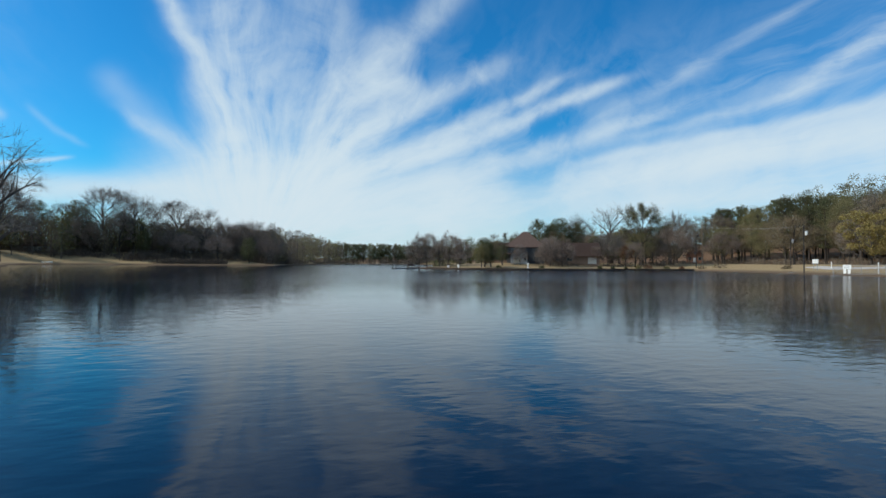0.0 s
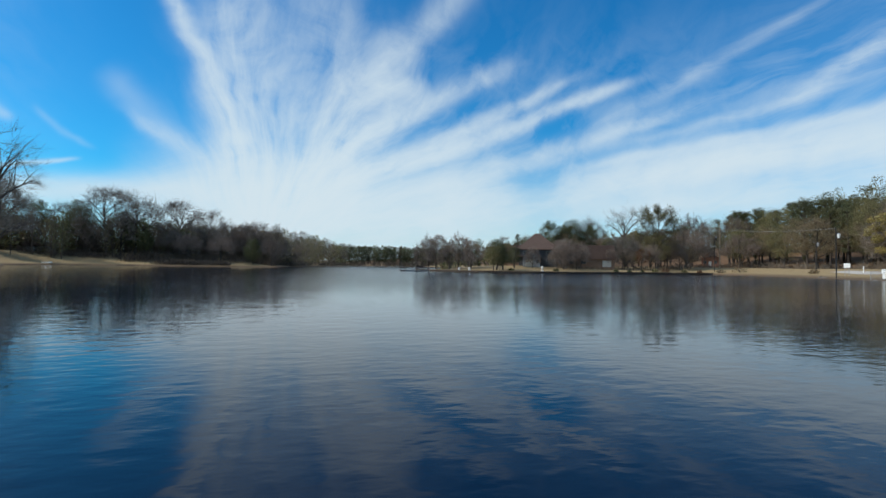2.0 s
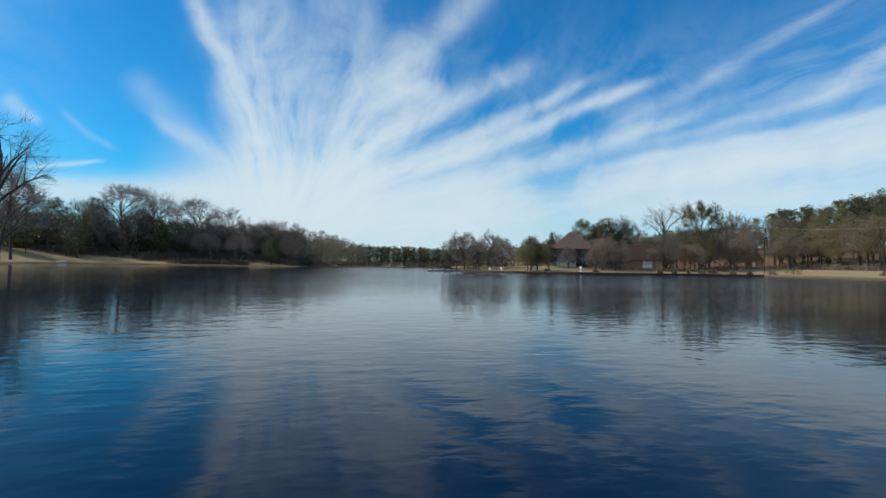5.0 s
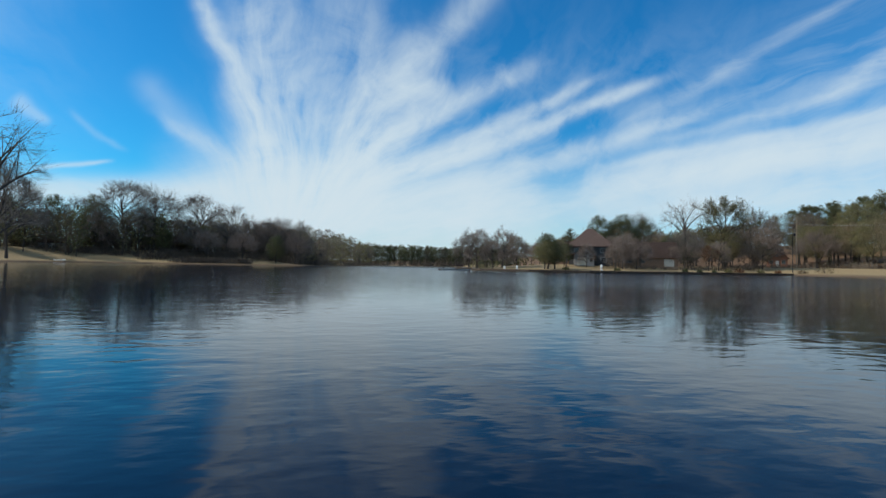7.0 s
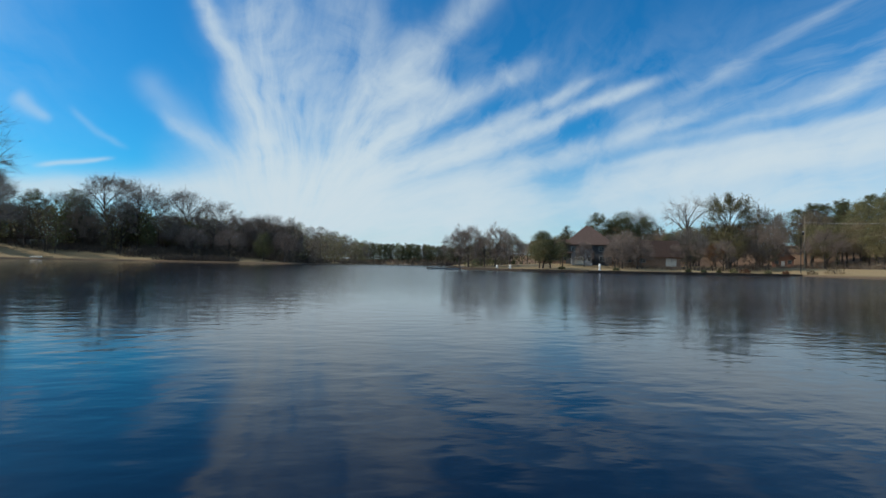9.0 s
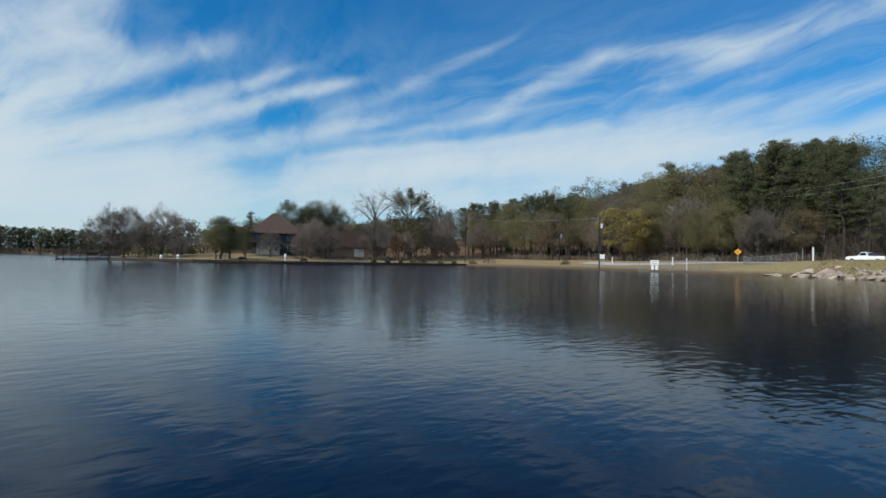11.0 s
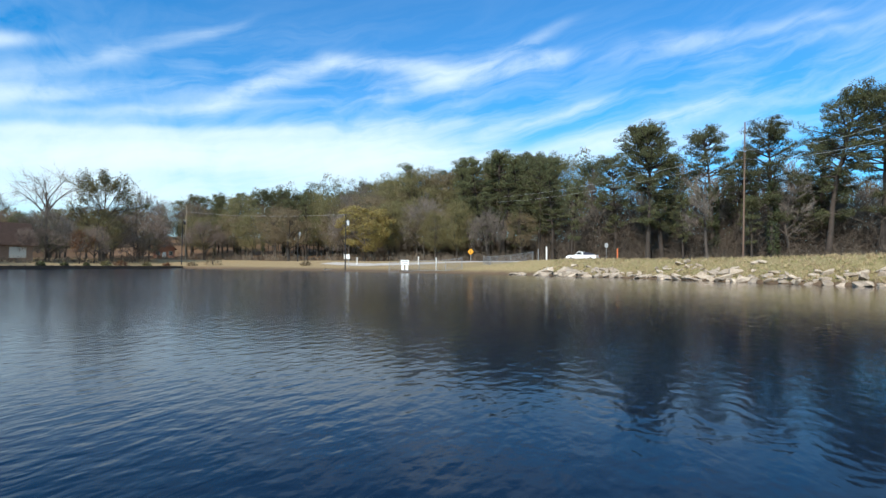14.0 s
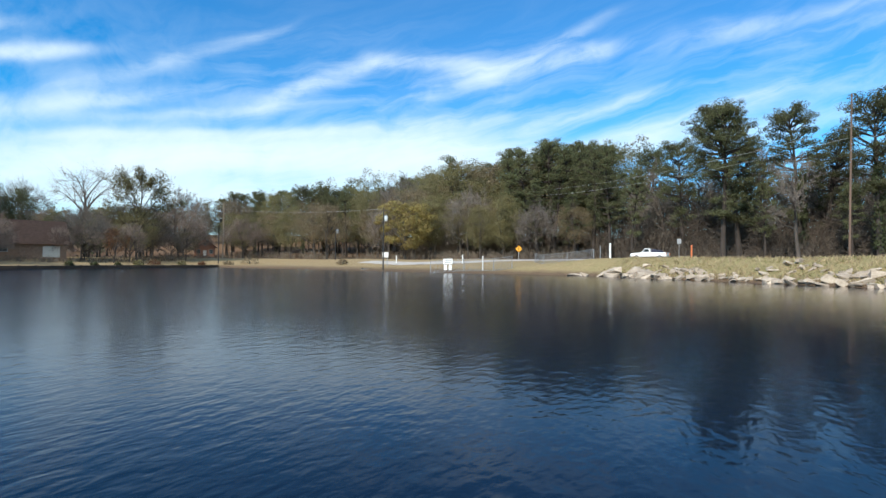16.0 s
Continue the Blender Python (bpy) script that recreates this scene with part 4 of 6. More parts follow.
# bare wood behind the dam
for k, x, y, top in (("thin0", 144, -9.3, 33), ("thin1", 137.5, -12, 31), ("bare1", 133.5, -22, 33), ("thin2", 128, -30, 30), ("bare0", 140, -34, 32),
                     ("thin1", 150, 12, 27), ("thin0", 152, 22, 26), ("thin2", 150, 33, 26), ("thin0", 156, 44, 26), ("thin1", 158, 50, 27),
                     ("thin2", 127, 31, 20), ("thin1", 135, 16, 22)):
    plant(k, x, y, top, 1.0, group=WOODS)
for i in range(90):
    t = rnd.uniform(0, 1)
    x, y = 126 + 38 * t + rnd.uniform(0, 22), -38 + 100 * t + rnd.uniform(-5, 5)
    plant("thin%d" % rnd.randrange(3), x, y, ground_at(x, y) + rnd.uniform(12, 22), rnd.uniform(0.8, 1.15), group=WOODS)

# the wooded hill from the dam's end to the terrace, front rank first
for k, x, y, top, w in (("yellow0", 156.8, 114.8, 19.8, 1.15), ("tan0", 158.7, 141.1, 19.0, 1.2), ("olive0", 168, 103, 23, 1.0), ("olive1", 163, 110, 21, 1.0),
                        ("far_pine0", 162, 80, 22, 1.1), ("far_pine0", 167, 71, 33, 1.3), ("far_pine1", 171, 78, 35.5, 1.3), ("far_pine0", 168, 83, 33, 1.3), ("far_pine0", 164, 76, 27, 1.25), ("far_pine2", 178, 76, 34, 1.1), ("far_pine1", 170, 66, 31, 1.2), ("far_pine0", 161, 72, 19, 1.2), ("far_pine2", 175, 82, 36, 1.3), ("far_pine0", 165, 86, 26, 1.2), ("olive1", 159, 88, 20, 0.9), ("tan1", 157.5, 70, 17, 0.9), ("bare2", 157, 79, 18, 0.9), ("olive0", 158, 94, 18, 0.9), ("far_pine0", 173, 88, 34, 1.2), ("olive0", 173, 92, 27, 1.1),
                        ("tan0", 170, 128, 21, 1.0), ("bare2", 165, 124, 21, 0.9), ("olive1", 176, 136, 25, 1.0), ("olive0", 166, 160, 20, 1.1),
                        ("tan0", 172, 172, 19, 1.1), ("tan1", 165, 150, 22, 1.1), ("tan1", 171, 119, 26, 1.0), ("bare2", 166, 100, 24, 0.9), ("tan1", 165, 96, 20, 1.0)):
    plant(k, x, y, top, w, group=WOODS)
for k, x, y, top, w in (("olive1", 163, 176, 18, 1.1), ("olive0", 170, 188, 20, 1.1), ("far_pine0", 180, 108, 35, 1.2), ("olive0", 176.8, 106.3, 34, 1.2),
                        ("far_pine1", 186.5, 92.5, 37.5, 1.1), ("far_pine0", 175, 72, 36, 1.2), ("far_pine1", 179, 82, 37, 1.1), ("olive1", 195, 149, 30, 1.3),
                        ("far_pine1", 204, 140, 34, 1.1), ("olive0", 209, 132, 35, 1.3), ("far_pine1", 205, 120, 36, 1.1), ("far_pine1", 189, 184, 27, 1.1),
                        ("far_pine0", 192, 170, 29, 1.1)):
    plant(k, x, y, top, w, group=WOODS)
kinds = ("olive0", "olive1", "far_pine0", "far_pine1", "far_pine2", "tan1", "bare2", "tan0", "far_pine2")
for i in range(46):
    t = i / 45
    x = 176 + 14 * math.sin(math.pi * t) + rnd.uniform(-6, 30)
    y = 66 + 132 * t + rnd.uniform(-4, 4)
    top = 35 - 9 * t + rnd.uniform(-6, 3)
    plant(kinds[rnd.randrange(9)], x, y, top, rnd.uniform(0.95, 1.25), group=WOODS)

# far pines and woods beyond the brick house
for k, x, y, top in (("pine0", 234, 257, 33.4), ("pine1", 241, 256, 33.6), ("pine3", 239, 237, 32), ("pine2", 238, 222, 37.5), ("far_pine0", 246, 246, 33),
                     ("far_pine1", 228, 262, 31), ("dark0", 232, 210, 33), ("far_pine0", 240, 200, 36)):
    plant(k, x, y, top, 1.1, group=WOODS)
for i in range(18):
    t = i / 17
    x, y = 205 + 30 * t + rnd.uniform(-12, 12), 205 + 75 * t * rnd.uniform(0.6, 1.1) + rnd.uniform(-10, 10)
    plant(("olive0", "tan0", "far_pine0", "bare1", "olive1", "dark1", "far_pine1")[rnd.randrange(7)], x, y, rnd.uniform(20, 28), 1.1, group=WOODS)

# the terrace: houses' trees
for k, x, y, top, w in (("redvase0", 35.2, 161.0, 12.2, 1.0), ("redvase1", 38.4, 164.0, 12.6, 1.05), ("redvase0", 44.4, 160.5, 13.0, 1.1), ("redvase1", 49.5, 163.5, 11.0, 1.0),
                        ("redvase1", 41.0, 158.0, 9.0, 1.1), ("dark0", 52.0, 147.5, 9.6, 1.5), ("olive1", 54.5, 149, 9.0, 1.3), ("olive0", 50.5, 145.8, 8.5, 1.1), ("far_pine0", 61.1, 156.6, 11.8, 1.0),
                        ("dark1", 101.0, 196.0, 21.0, 1.15), ("dark0", 91.5, 195.5, 20.0, 1.1), ("dark0", 107.0, 194.0, 19.0, 1.1), ("dark1", 96.5, 193.0, 18.5, 1.1), ("vase0", 120.0, 215.0, 26.6, 0.8), ("open0", 117.0, 184.0, 29.0, 1.0), ("vase2", 136.0, 203.0, 19.0, 1.0), ("vase1", 130.0, 187.0, 19.0, 1.0), ("vase0", 141.0, 191.0, 20.0, 1.0), ("redvase1", 110.0, 190.0, 15.0, 1.1),
                        ("oak0", 121.5, 170.5, 25.8, 1.12)):
    plant(k, x, y, top, w, group=LINE)
for k, x, y, top, w in (("bare1", 155.9, 195.0, 26.1, 0.9), ("red1", 141.7, 180.6, 18.7, 1.2), ("tan0", 126.3, 175.4, 16.7, 1.2), ("olive0", 119.6, 169.2, 15.7, 1.2),
                        ("rust0", 107.6, 160.4, 9.0, 1.1), ("redvase0", 105.0, 166.0, 10.5, 1.0), ("redvase1", 113.5, 163.4, 11.0, 1.0), ("redvase0", 128.5, 168.0, 10.0, 1.0),
                        ("redvase0", 81.0, 155.0, 11.5, 1.0), ("bare0", 106.3, 169.2, 14.6, 1.1),
                        ("tan0", 132.2, 166.9, 9.8, 1.0), ("redvase1", 76.5, 154.5, 12.0, 1.0), ("redvase0", 72.8, 152.0, 9.0, 0.9), ("redvase1", 67.2, 157.0, 8.6, 1.0), ("redvase0", 78.6, 160.5, 10.5, 1.0), ("dark1", 62.6, 161.0, 8.0, 1.2), ("redvase1", 85.5, 160.5, 9.5, 1.0), ("redvase1", 98.0, 163.0, 9.0, 0.9)):
    plant(k, x, y, top, w, group=LINE)
for i in range(14):
    x, y = rnd.uniform(96, 165), rnd.uniform(172, 212)
    plant(("bare0", "olive1", "red1", "tan0", "bare2", "dark1")[rnd.randrange(6)], x, y, rnd.uniform(12, 17), 1.15, group=WOODS)
for i in range(10):
    x, y = rnd.uniform(58, 92), rnd.uniform(172, 220)
    plant(("bare0", "red1", "bare2", "far_pine0")[rnd.randrange(4)], x, y, rnd.uniform(8.5, 12.5), 1.15, group=WOODS)

# the wooded lawn across the lake
for k, x, y, top, w in (("open0", -85, 174, 46, 1.15), ("vase2", -92, 192, 33, 0.9), ("vase0", -104, 222, 35, 0.8), ("dark0", -112, 268, 28, 1.0), ("dark1", -98, 272, 29, 1.0), ("vase2", -104, 274, 30, 0.9), ("redvase0", -94, 268, 24, 0.9),
                        ("vase1", -87, 274, 39.0, 1.0), ("vase0", -75, 271, 36.6, 0.95), ("vase2", -80, 268, 26, 0.9), ("vase1", -60.0, 281, 34.0, 1.05),
                        ("vase2", -49.0, 292, 30.5, 1.1), ("redvase0", -38, 286, 24.5, 1.1), ("vase0", -31, 289, 24.6, 1.0), ("redvase1", -25, 286, 25, 1.1),
                        ("vase2", -17, 294, 20.8, 1.1), ("red0", -52, 263, 15, 1.1), ("red1", -38, 264, 15, 1.2)):
    plant(k, x, y, top, w, group=LINE)
for i in range(36):
    t = rnd.uniform(0, 1)
    x, y = -118 + 92 * t + rnd.uniform(-8, 8), 218 + 75 * t + rnd.uniform(0, 26)
    if float(shore_distance(np.array([x]), np.array([y]))[0]) < 24:
        continue
    plant(("dark0", "dark1", "redvase0", "vase1", "redvase1", "redvase1", "vase2")[rnd.randrange(7)], x, y, rnd.uniform(15, 21) + 3 * (1 - t), rnd.uniform(1.0, 1.3), group=WOODS)
for k, x, y, top, w in (("dark0", -24, 262, 13, 1.2), ("red0", -16, 264, 14, 1.2), ("bare2", -58, 266, 19, 1.0), ("dark1", -70, 268, 16, 1.0), ("redvase1", -90, 268, 20, 1.0), ("dark0", -124, 262, 26, 1.2), ("redvase0", -118, 266, 25, 1.2)):
    plant(k, x, y, top, w, group=LINE)
for i in range(14):
    x, y = rnd.uniform(-172, -134), rnd.uniform(130, 245)
    plant(("dark0", "bare0", "bare1", "red0")[rnd.randrange(4)], x, y, rnd.uniform(18, 26), 1.1, group=WOODS)
for i in range(16):
    t = i / 15
    x, y = -20 + 58 * t * t + rnd.uniform(-14, -2), 296 + 270 * t
    plant(("vase0", "redvase0", "redvase1", "vase2", "dark1")[rnd.randrange(5)], x, y, 21.5 + rnd.uniform(-2, 1.5), rnd.uniform(1.1, 1.5), group=WOODS)
for i in range(22):
    x = 40 + 130 * i / 21
    plant("far_pine%d" % rnd.randrange(2), x, 584 + rnd.uniform(0, 16), 21.5 + rnd.uniform(-2.5, 2.5), rnd.uniform(1.3, 1.7), group="far pines across the water")


# ---- undergrowth, hedges and far woods ----
def thicket(name, label, spots, seed, mat, stems=22, height=3.0, reach=1.6, thick=0.05):
    """Brush along a strip: many thin stems from each spot, one mesh."""
    rng = np.random.RandomState(seed)
    w = Wood()
    for x, y, s in spots:
        z = ground_at(x, y)
        for i in range(stems):
            p = np.array([x + rng.normal(0, reach * 0.5), y + rng.normal(0, reach * 0.5), z - 0.1])
            d = np.array([rng.normal(0, 0.35), rng.normal(0, 0.35), 1.0])
            ln = height * s * rng.uniform(0.5, 1.1)
            q = p + d * ln
            w.thorn(p, q, thick)
            for j in range(4):
                a = p + (q - p) * rng.uniform(0.25, 0.9)
                b = a + np.array([rng.normal(0, 0.6), rng.normal(0, 0.6), rng.uniform(0.1, 0.8)]) * ln * 0.35
                w.thorn(a, b, thick * 0.8)
    ob = new(name, mesh_of(name, w.v, w.f, mat))
    return tagged(ob, label, "brush", kind="stuff")


def strip(n, a, b, wide, lo=0.6, hi=1.2):
    out = []
    for i in range(n):
        t = rnd.uniform(0, 1)
        out.append((a[0] + (b[0] - a[0]) * t + rnd.uniform(-wide, wide), a[1] + (b[1] - a[1]) * t + rnd.uniform(-wide, wide), rnd.uniform(lo, hi)))
    return out


thicket("woodland_brush", "tangled brown brush under the trees behind the dam", strip(300, (116, -40), (150, 54), 5) + strip(520, (124, -40), (162, 58), 9, 1.4, 3.8), 3, DARK_BRUSH, 18, 3.4, 2.4, 0.06)
thicket("hillside_brush", "brown brush and saplings at the foot of the wooded hill", strip(190, (160, 62), (168, 185), 6) + strip(220, (174, 58), (196, 130), 8, 1.5, 4.0), 4, BRUSH, 14, 3.0, 2.6, 0.06)
thicket("lakeside_brush", "dark leafless brush along the far lawn", strip(170, (-75, 262), (-18, 272), 5, 0.7, 1.3) + strip(90, (-112, 258), (-76, 266), 4, 0.4, 0.9) + strip(90, (-62, 252), (-34, 255), 2.0, 0.5, 0.95) + strip(160, (-126, 268), (-20, 306), 6, 1.2, 2.4) + strip(240, (-135, 282), (-12, 322), 7, 2.0, 3.8), 5, DARK_BRUSH, 16, 3.2, 2.4, 0.07)
thicket("far_bank_brush", "leafless brush on the far banks", strip(60, (-16, 300), (2, 400), 3) + strip(60, (4, 402), (40, 560), 3) + strip(130, (40, 578), (150, 580), 4, 1.0, 1.8), 6, BRUSH, 12, 3.6, 3.2, 0.10)
thicket("terrace_brush", "brown shrubs behind the terrace lawn", strip(55, (96, 164), (150, 174), 4, 0.25, 0.6) + strip(40, (76, 158), (96, 160), 2, 0.25, 0.4), 8, BRUSH, 14, 3.2, 2.2, 0.06)


def belt(name, label, spots, mats, seed, blades=130, size=1.0, low=0.25):
    """Deep woods far behind the first ranks: cheap trees with a trunk and a ragged crown, joined by colour."""
    rng = np.random.RandomState(seed)
    crowns, trunks = [Wood() for _ in mats], Wood()
    for x, y, top, r in spots:
        z = ground_at(x, y)
        h = top - z
        lo = rng.uniform(0.02, low)
        trunks.tube([np.array([x, y, z - 0.3]), np.array([x + rng.normal(0, 0.3), y, z + h * 0.8])], [0.2, 0.06], 4)
        wd = crowns[rng.randint(len(mats))]
        slim = mats[crowns.index(wd)] in (BRUSH, DARK_BRUSH)
        n = blades * 3 if slim else blades
        ang, rad, hh = rng.uniform(0, 6.283, n), np.sqrt(rng.uniform(0, 1, n)), rng.uniform(lo, 1.0, n)
        prof = np.sin(np.pi * np.clip((hh - lo) / (1 - lo) * 0.85 + 0.12, 0, 1)) ** 0.6
        lump = 1 + 0.25 * np.sin(ang * 3 + x) * np.sin(hh * 9 + y)
        cx, cy, cz = x + np.cos(ang) * rad * r * prof * lump, y + np.sin(ang) * rad * r * prof * lump, z + hh * h - rng.uniform(0, 0.6, n)
        dv = rng.normal(0, 1, (n, 3))
        dv /= np.linalg.norm(dv, axis=1)[:, None]
        uv = np.cross(dv, rng.normal(0, 1, (n, 3)))
        uv /= np.linalg.norm(uv, axis=1)[:, None]
        ln = size * rng.uniform(0.7, 1.6, n) * (1.3 if slim else 1.0)
        dv[:, 2] += 0.6 if slim else 0.0
        base = len(wd.v)
        p0 = np.stack([cx, cy, cz], -1)
        m_ = p0 + dv * (ln * 0.45)[:, None]
        wv = uv * (ln * (0.06 if slim else 0.4))[:, None]
        quad = np.stack([p0, m_ + wv, p0 + dv * ln[:, None], m_ - wv], 1).reshape(-1, 3)
        wd.v += [tuple(q) for q in quad.tolist()]
        wd.f += [(base + 4 * i, base + 4 * i + 1, base + 4 * i + 2, base + 4 * i + 3) for i in range(n)]
    for wd, mat in zip(crowns, mats):
        if wd.f:
            tagged(new(name, mesh_of(name, wd.v, wd.f, mat)), label, "woods", kind="stuff")
    tagged(new(name + "_trunks", mesh_of(name + "_trunks", trunks.v, trunks.f, BARK)), "grey-brown trunks of the " + label, "woods", kind="stuff")


def field(n, a, b, back, top0, top1, r=3.6, jitter=2.5):
    """Tree spots along a line a-b, spread to its left side by up to back metres, with tops running from top0 to top1."""
    d = (Vector(b) - Vector(a)).normalized()
    nrm = Vector((-d.y, d.x))
    out = []
    for i in range(n):
        t = (i + rnd.uniform(0, 1)) / n
        q = Vector(a).lerp(Vector(b), t) + nrm * rnd.uniform(0, back)
        out.append((q.x, q.y, top0 + (top1 - top0) * t + rnd.uniform(-jitter, jitter * 0.6), r * rnd.uniform(0.8, 1.25)))
    return out


belt("hill_woods", "mixed olive and green woods on the hill", field(120, (205, 205), (184, 56), 50, 34, 39, 5.5), (OLIVE, NEEDLE, DARK_LEAF, NEEDLE, OLIVE), 21, 950, 0.36)
belt("dam_woods", "brown winter woods behind the dam", field(190, (168, 64), (134, -70), 50, 23, 22, 4.0), (DARK_BRUSH, BRUSH, DARK_BRUSH, OLIVE, DARK_BRUSH), 22, 420, 0.5)
belt("north_woods", "brown and olive woods behind the houses", field(90, (212, 232), (62, 205), -40, 24, 11, 4.2), (TAN_LEAF, OLIVE, BRUSH, DARK_LEAF), 23, 300, 0.65)
belt("west_woods", "dark brown woods behind the far lawn", field(130, (-18, 300), (-125, 235), -35, 19, 22, 4.2), (BRUSH, DARK_LEAF, OLIVE, BRUSH), 24, 320, 0.6)
belt("inlet_woods", "brown woods along the inlet", field(90, (42, 585), (-14, 290), -28, 22, 21, 5.5), (BRUSH, BRUSH, OLIVE), 25, 260, 0.8)
belt("far_woods", "dark pine woods across the inlet", field(120, (190, 584), (30, 584), -30, 20, 23, 5.0), (NEEDLE, DARK_LEAF, NEEDLE, BRUSH), 26, 260, 0.9)

# ---- the dam: rocks, gravel road, truck, poles ----


def rock_mesh(seed):
    rng = random.Random(seed)
    bm = bmesh.new()
    # a broken block: the hull of points on a bevelled slab
    wx, wy, wz = 1.0, rng.uniform(0.55, 0.9), rng.uniform(0.3, 0.6)
    for i in range(15):
        p = Vector((rng.uniform(-1, 1), rng.uniform(-1, 1), rng.uniform(-1, 1)))
        k = max(abs(p.x), abs(p.y), abs(p.z))
        p = p / k * rng.uniform(0.85, 1.05)
        bm.verts.new((p.x * wx, p.y * wy, p.z * wz))
    hull = bmesh.ops.convex_hull(bm, input=bm.verts[:])
    bmesh.ops.delete(bm, geom=list({g for g in hull["geom_interior"] + hull["geom_unused"] if isinstance(g, bmesh.types.BMVert)}), context="VERTS")
    me_ = bpy.data.meshes.new("rock")
    bm.to_mesh(me_)
    bm.free()
    me_.materials.append(ROCK)
    return me_


ROCKS = [rock_mesh(100 + i) for i in range(10)]
rr = random.Random(5)
riprap = thing("rock_revetment", 80, 41, 0, label="pale tan boulders piled along the foot of the dam", category="rocks")


def lay_rock(x, y, z, s, parent):
    o = new("rock", ROCKS[rr.randrange(10)])
    o.parent = parent
    o.matrix_basis = parent.matrix_basis.inverted() @ Matrix.Translation((x, y, z)) @ Euler((rr.uniform(-0.5, 0.5), rr.uniform(-0.5, 0.5), rr.uniform(0, 6.28))).to_matrix().to_4x4() @ Matrix.Diagonal((s * rr.uniform(0.8, 1.5), s, s * rr.uniform(0.7, 1.0), 1))


edge = [Vector(p) for p in SHORE[1:7]]


def on_edge(k):
    """A point of the dam's water line, k from 0 to 1, and the way inland."""
    ls = [(edge[i + 1] - edge[i]).length for i in range(len(edge) - 1)]
    d = k * sum(ls)
    for i, l in enumerate(ls):
        if d <= l or i == len(ls) - 1:
            w = (edge[i + 1] - edge[i]).normalized()
            return edge[i] + w * d, Vector((w.y, -w.x))
        d -= l


for i in range(290):
    k = 0.36 + 0.60 * (i + rr.uniform(0, 1)) / 290
    q, inl = on_edge(min(k, 1.0))
    heap = 0.5 + 0.5 * math.sin(k * 57) * math.sin(k * 23 + 1)
    off = rr.uniform(-0.2, 0.7) if i % 5 < 2 else rr.uniform(0.2, 1.4 + 3.4 * heap)
    s = rr.uniform(0.3, 0.62) * (0.75 + 0.4 * heap) * (0.75 if off > 2.0 else 1.0)
    q = q + inl * off
    lay_rock(q.x, q.y, max(ground_at(q.x, q.y), 0.0) + s * rr.uniform(0.05, 0.25), s, riprap)
# the long slab heap at the dam's end and the flat stones on the beach
for x, y, z, s in ((93.9, 54.2, 0.6, 0.95), (95.6, 56.2, 0.65, 0.9), (92.4, 52.4, 0.5, 0.95), (94.2, 55.0, 0.15, 1.0), (90.9, 50.9, 0.3, 0.85), (96.6, 57.5, 0.3, 0.8), (93.0, 53.8, 0.15, 0.9), (95.4, 56.6, 0.2, 0.9), (91.8, 52.6, 0.1, 0.9),
                   (98.6, 60.6, 0.12, 0.6), (99.2, 61.8, 0.1, 0.5), (98.0, 59.8, 0.1, 0.7)):
    lay_rock(x, y, z, s, riprap)


def weeds(name, mat, seed, n, label, lo, hi):
    """Dry grass tufts on the dam's slope."""
    rng = np.random.RandomState(seed)
    w = Wood()
    for i in range(n):
        q, inl = on_edge(min(0.34 + 0.66 * rng.uniform(), 1.0))
        q = q + inl * (0.4 + 6.5 * rng.uniform() ** 1.2)
        z = ground_at(q.x, q.y)
        for j in range(5):
            p = np.array([q.x + rng.normal(0, 0.12), q.y + rng.normal(0, 0.12), z - 0.03])
            w.thorn(p, p + np.array([rng.normal(0, 0.14), rng.normal(0, 0.14), rng.uniform(lo, hi)]), 0.035)
    return tagged(new(name, mesh_of(name, w.v, w.f, mat)), label, "grass", kind="stuff")


DRY_GRASS = rough_stuff("dry_grass_blades", [(0.3, (0.24, 0.18, 0.1)), (0.7, (0.42, 0.33, 0.2))], 0.6, 5, 0.95, 0.0, island=0.3)
GREEN_GRASS = rough_stuff("greenish_grass_blades", [(0.3, (0.14, 0.135, 0.05)), (0.7, (0.27, 0.245, 0.11))], 0.6, 5, 0.95, 0.0, island=0.3)
weeds("dry_weeds", DRY_GRASS, 31, 2600, "tufts of dry tan weeds on the dam's slope", 0.12, 0.42)
weeds("slope_grass", GREEN_GRASS, 32, 2600, "short greenish grass tufts on the dam's slope", 0.08, 0.25)


def ribbon(name, pts, width, lift, mat, label, category):
    """A road strip that lies on the ground."""
    vs, fs = [], []
    path = []
    for i in range(len(pts) - 1):
        for j in range(8):
            path.append(Vector(pts[i]).lerp(Vector(pts[i + 1]), j / 8))
    path.append(Vector(pts[-1]))
    for i, p in enumerate(path):
        d = (path[min(i + 1, len(path) - 1)] - path[max(i - 1, 0)]).normalized()
        nrm = Vector((-d.y, d.x))
        for k in range(5):
            q = p + nrm * width * (k / 4 - 0.5)
            vs.append((q.x, q.y, ground_at(q.x, q.y) + lift - (0.06 if k in (0, 4) else 0)))
    for i in range(len(path) - 1):
        for k in range(4):
            a = i * 5 + k
            fs.append((a, a + 1, a + 6, a + 5))
    return tagged(new(name, mesh_of(name, vs, fs, mat, True)), label, category, kind="structure")


ribbon("road", [(58, 0), (88, 28), (116, 53.5), (124, 64), (126, 74), (124, 84), (124, 98), (132, 112)], 4.6, 0.1, GRAVEL, "pale gravel road from the dam to the shore", "road")


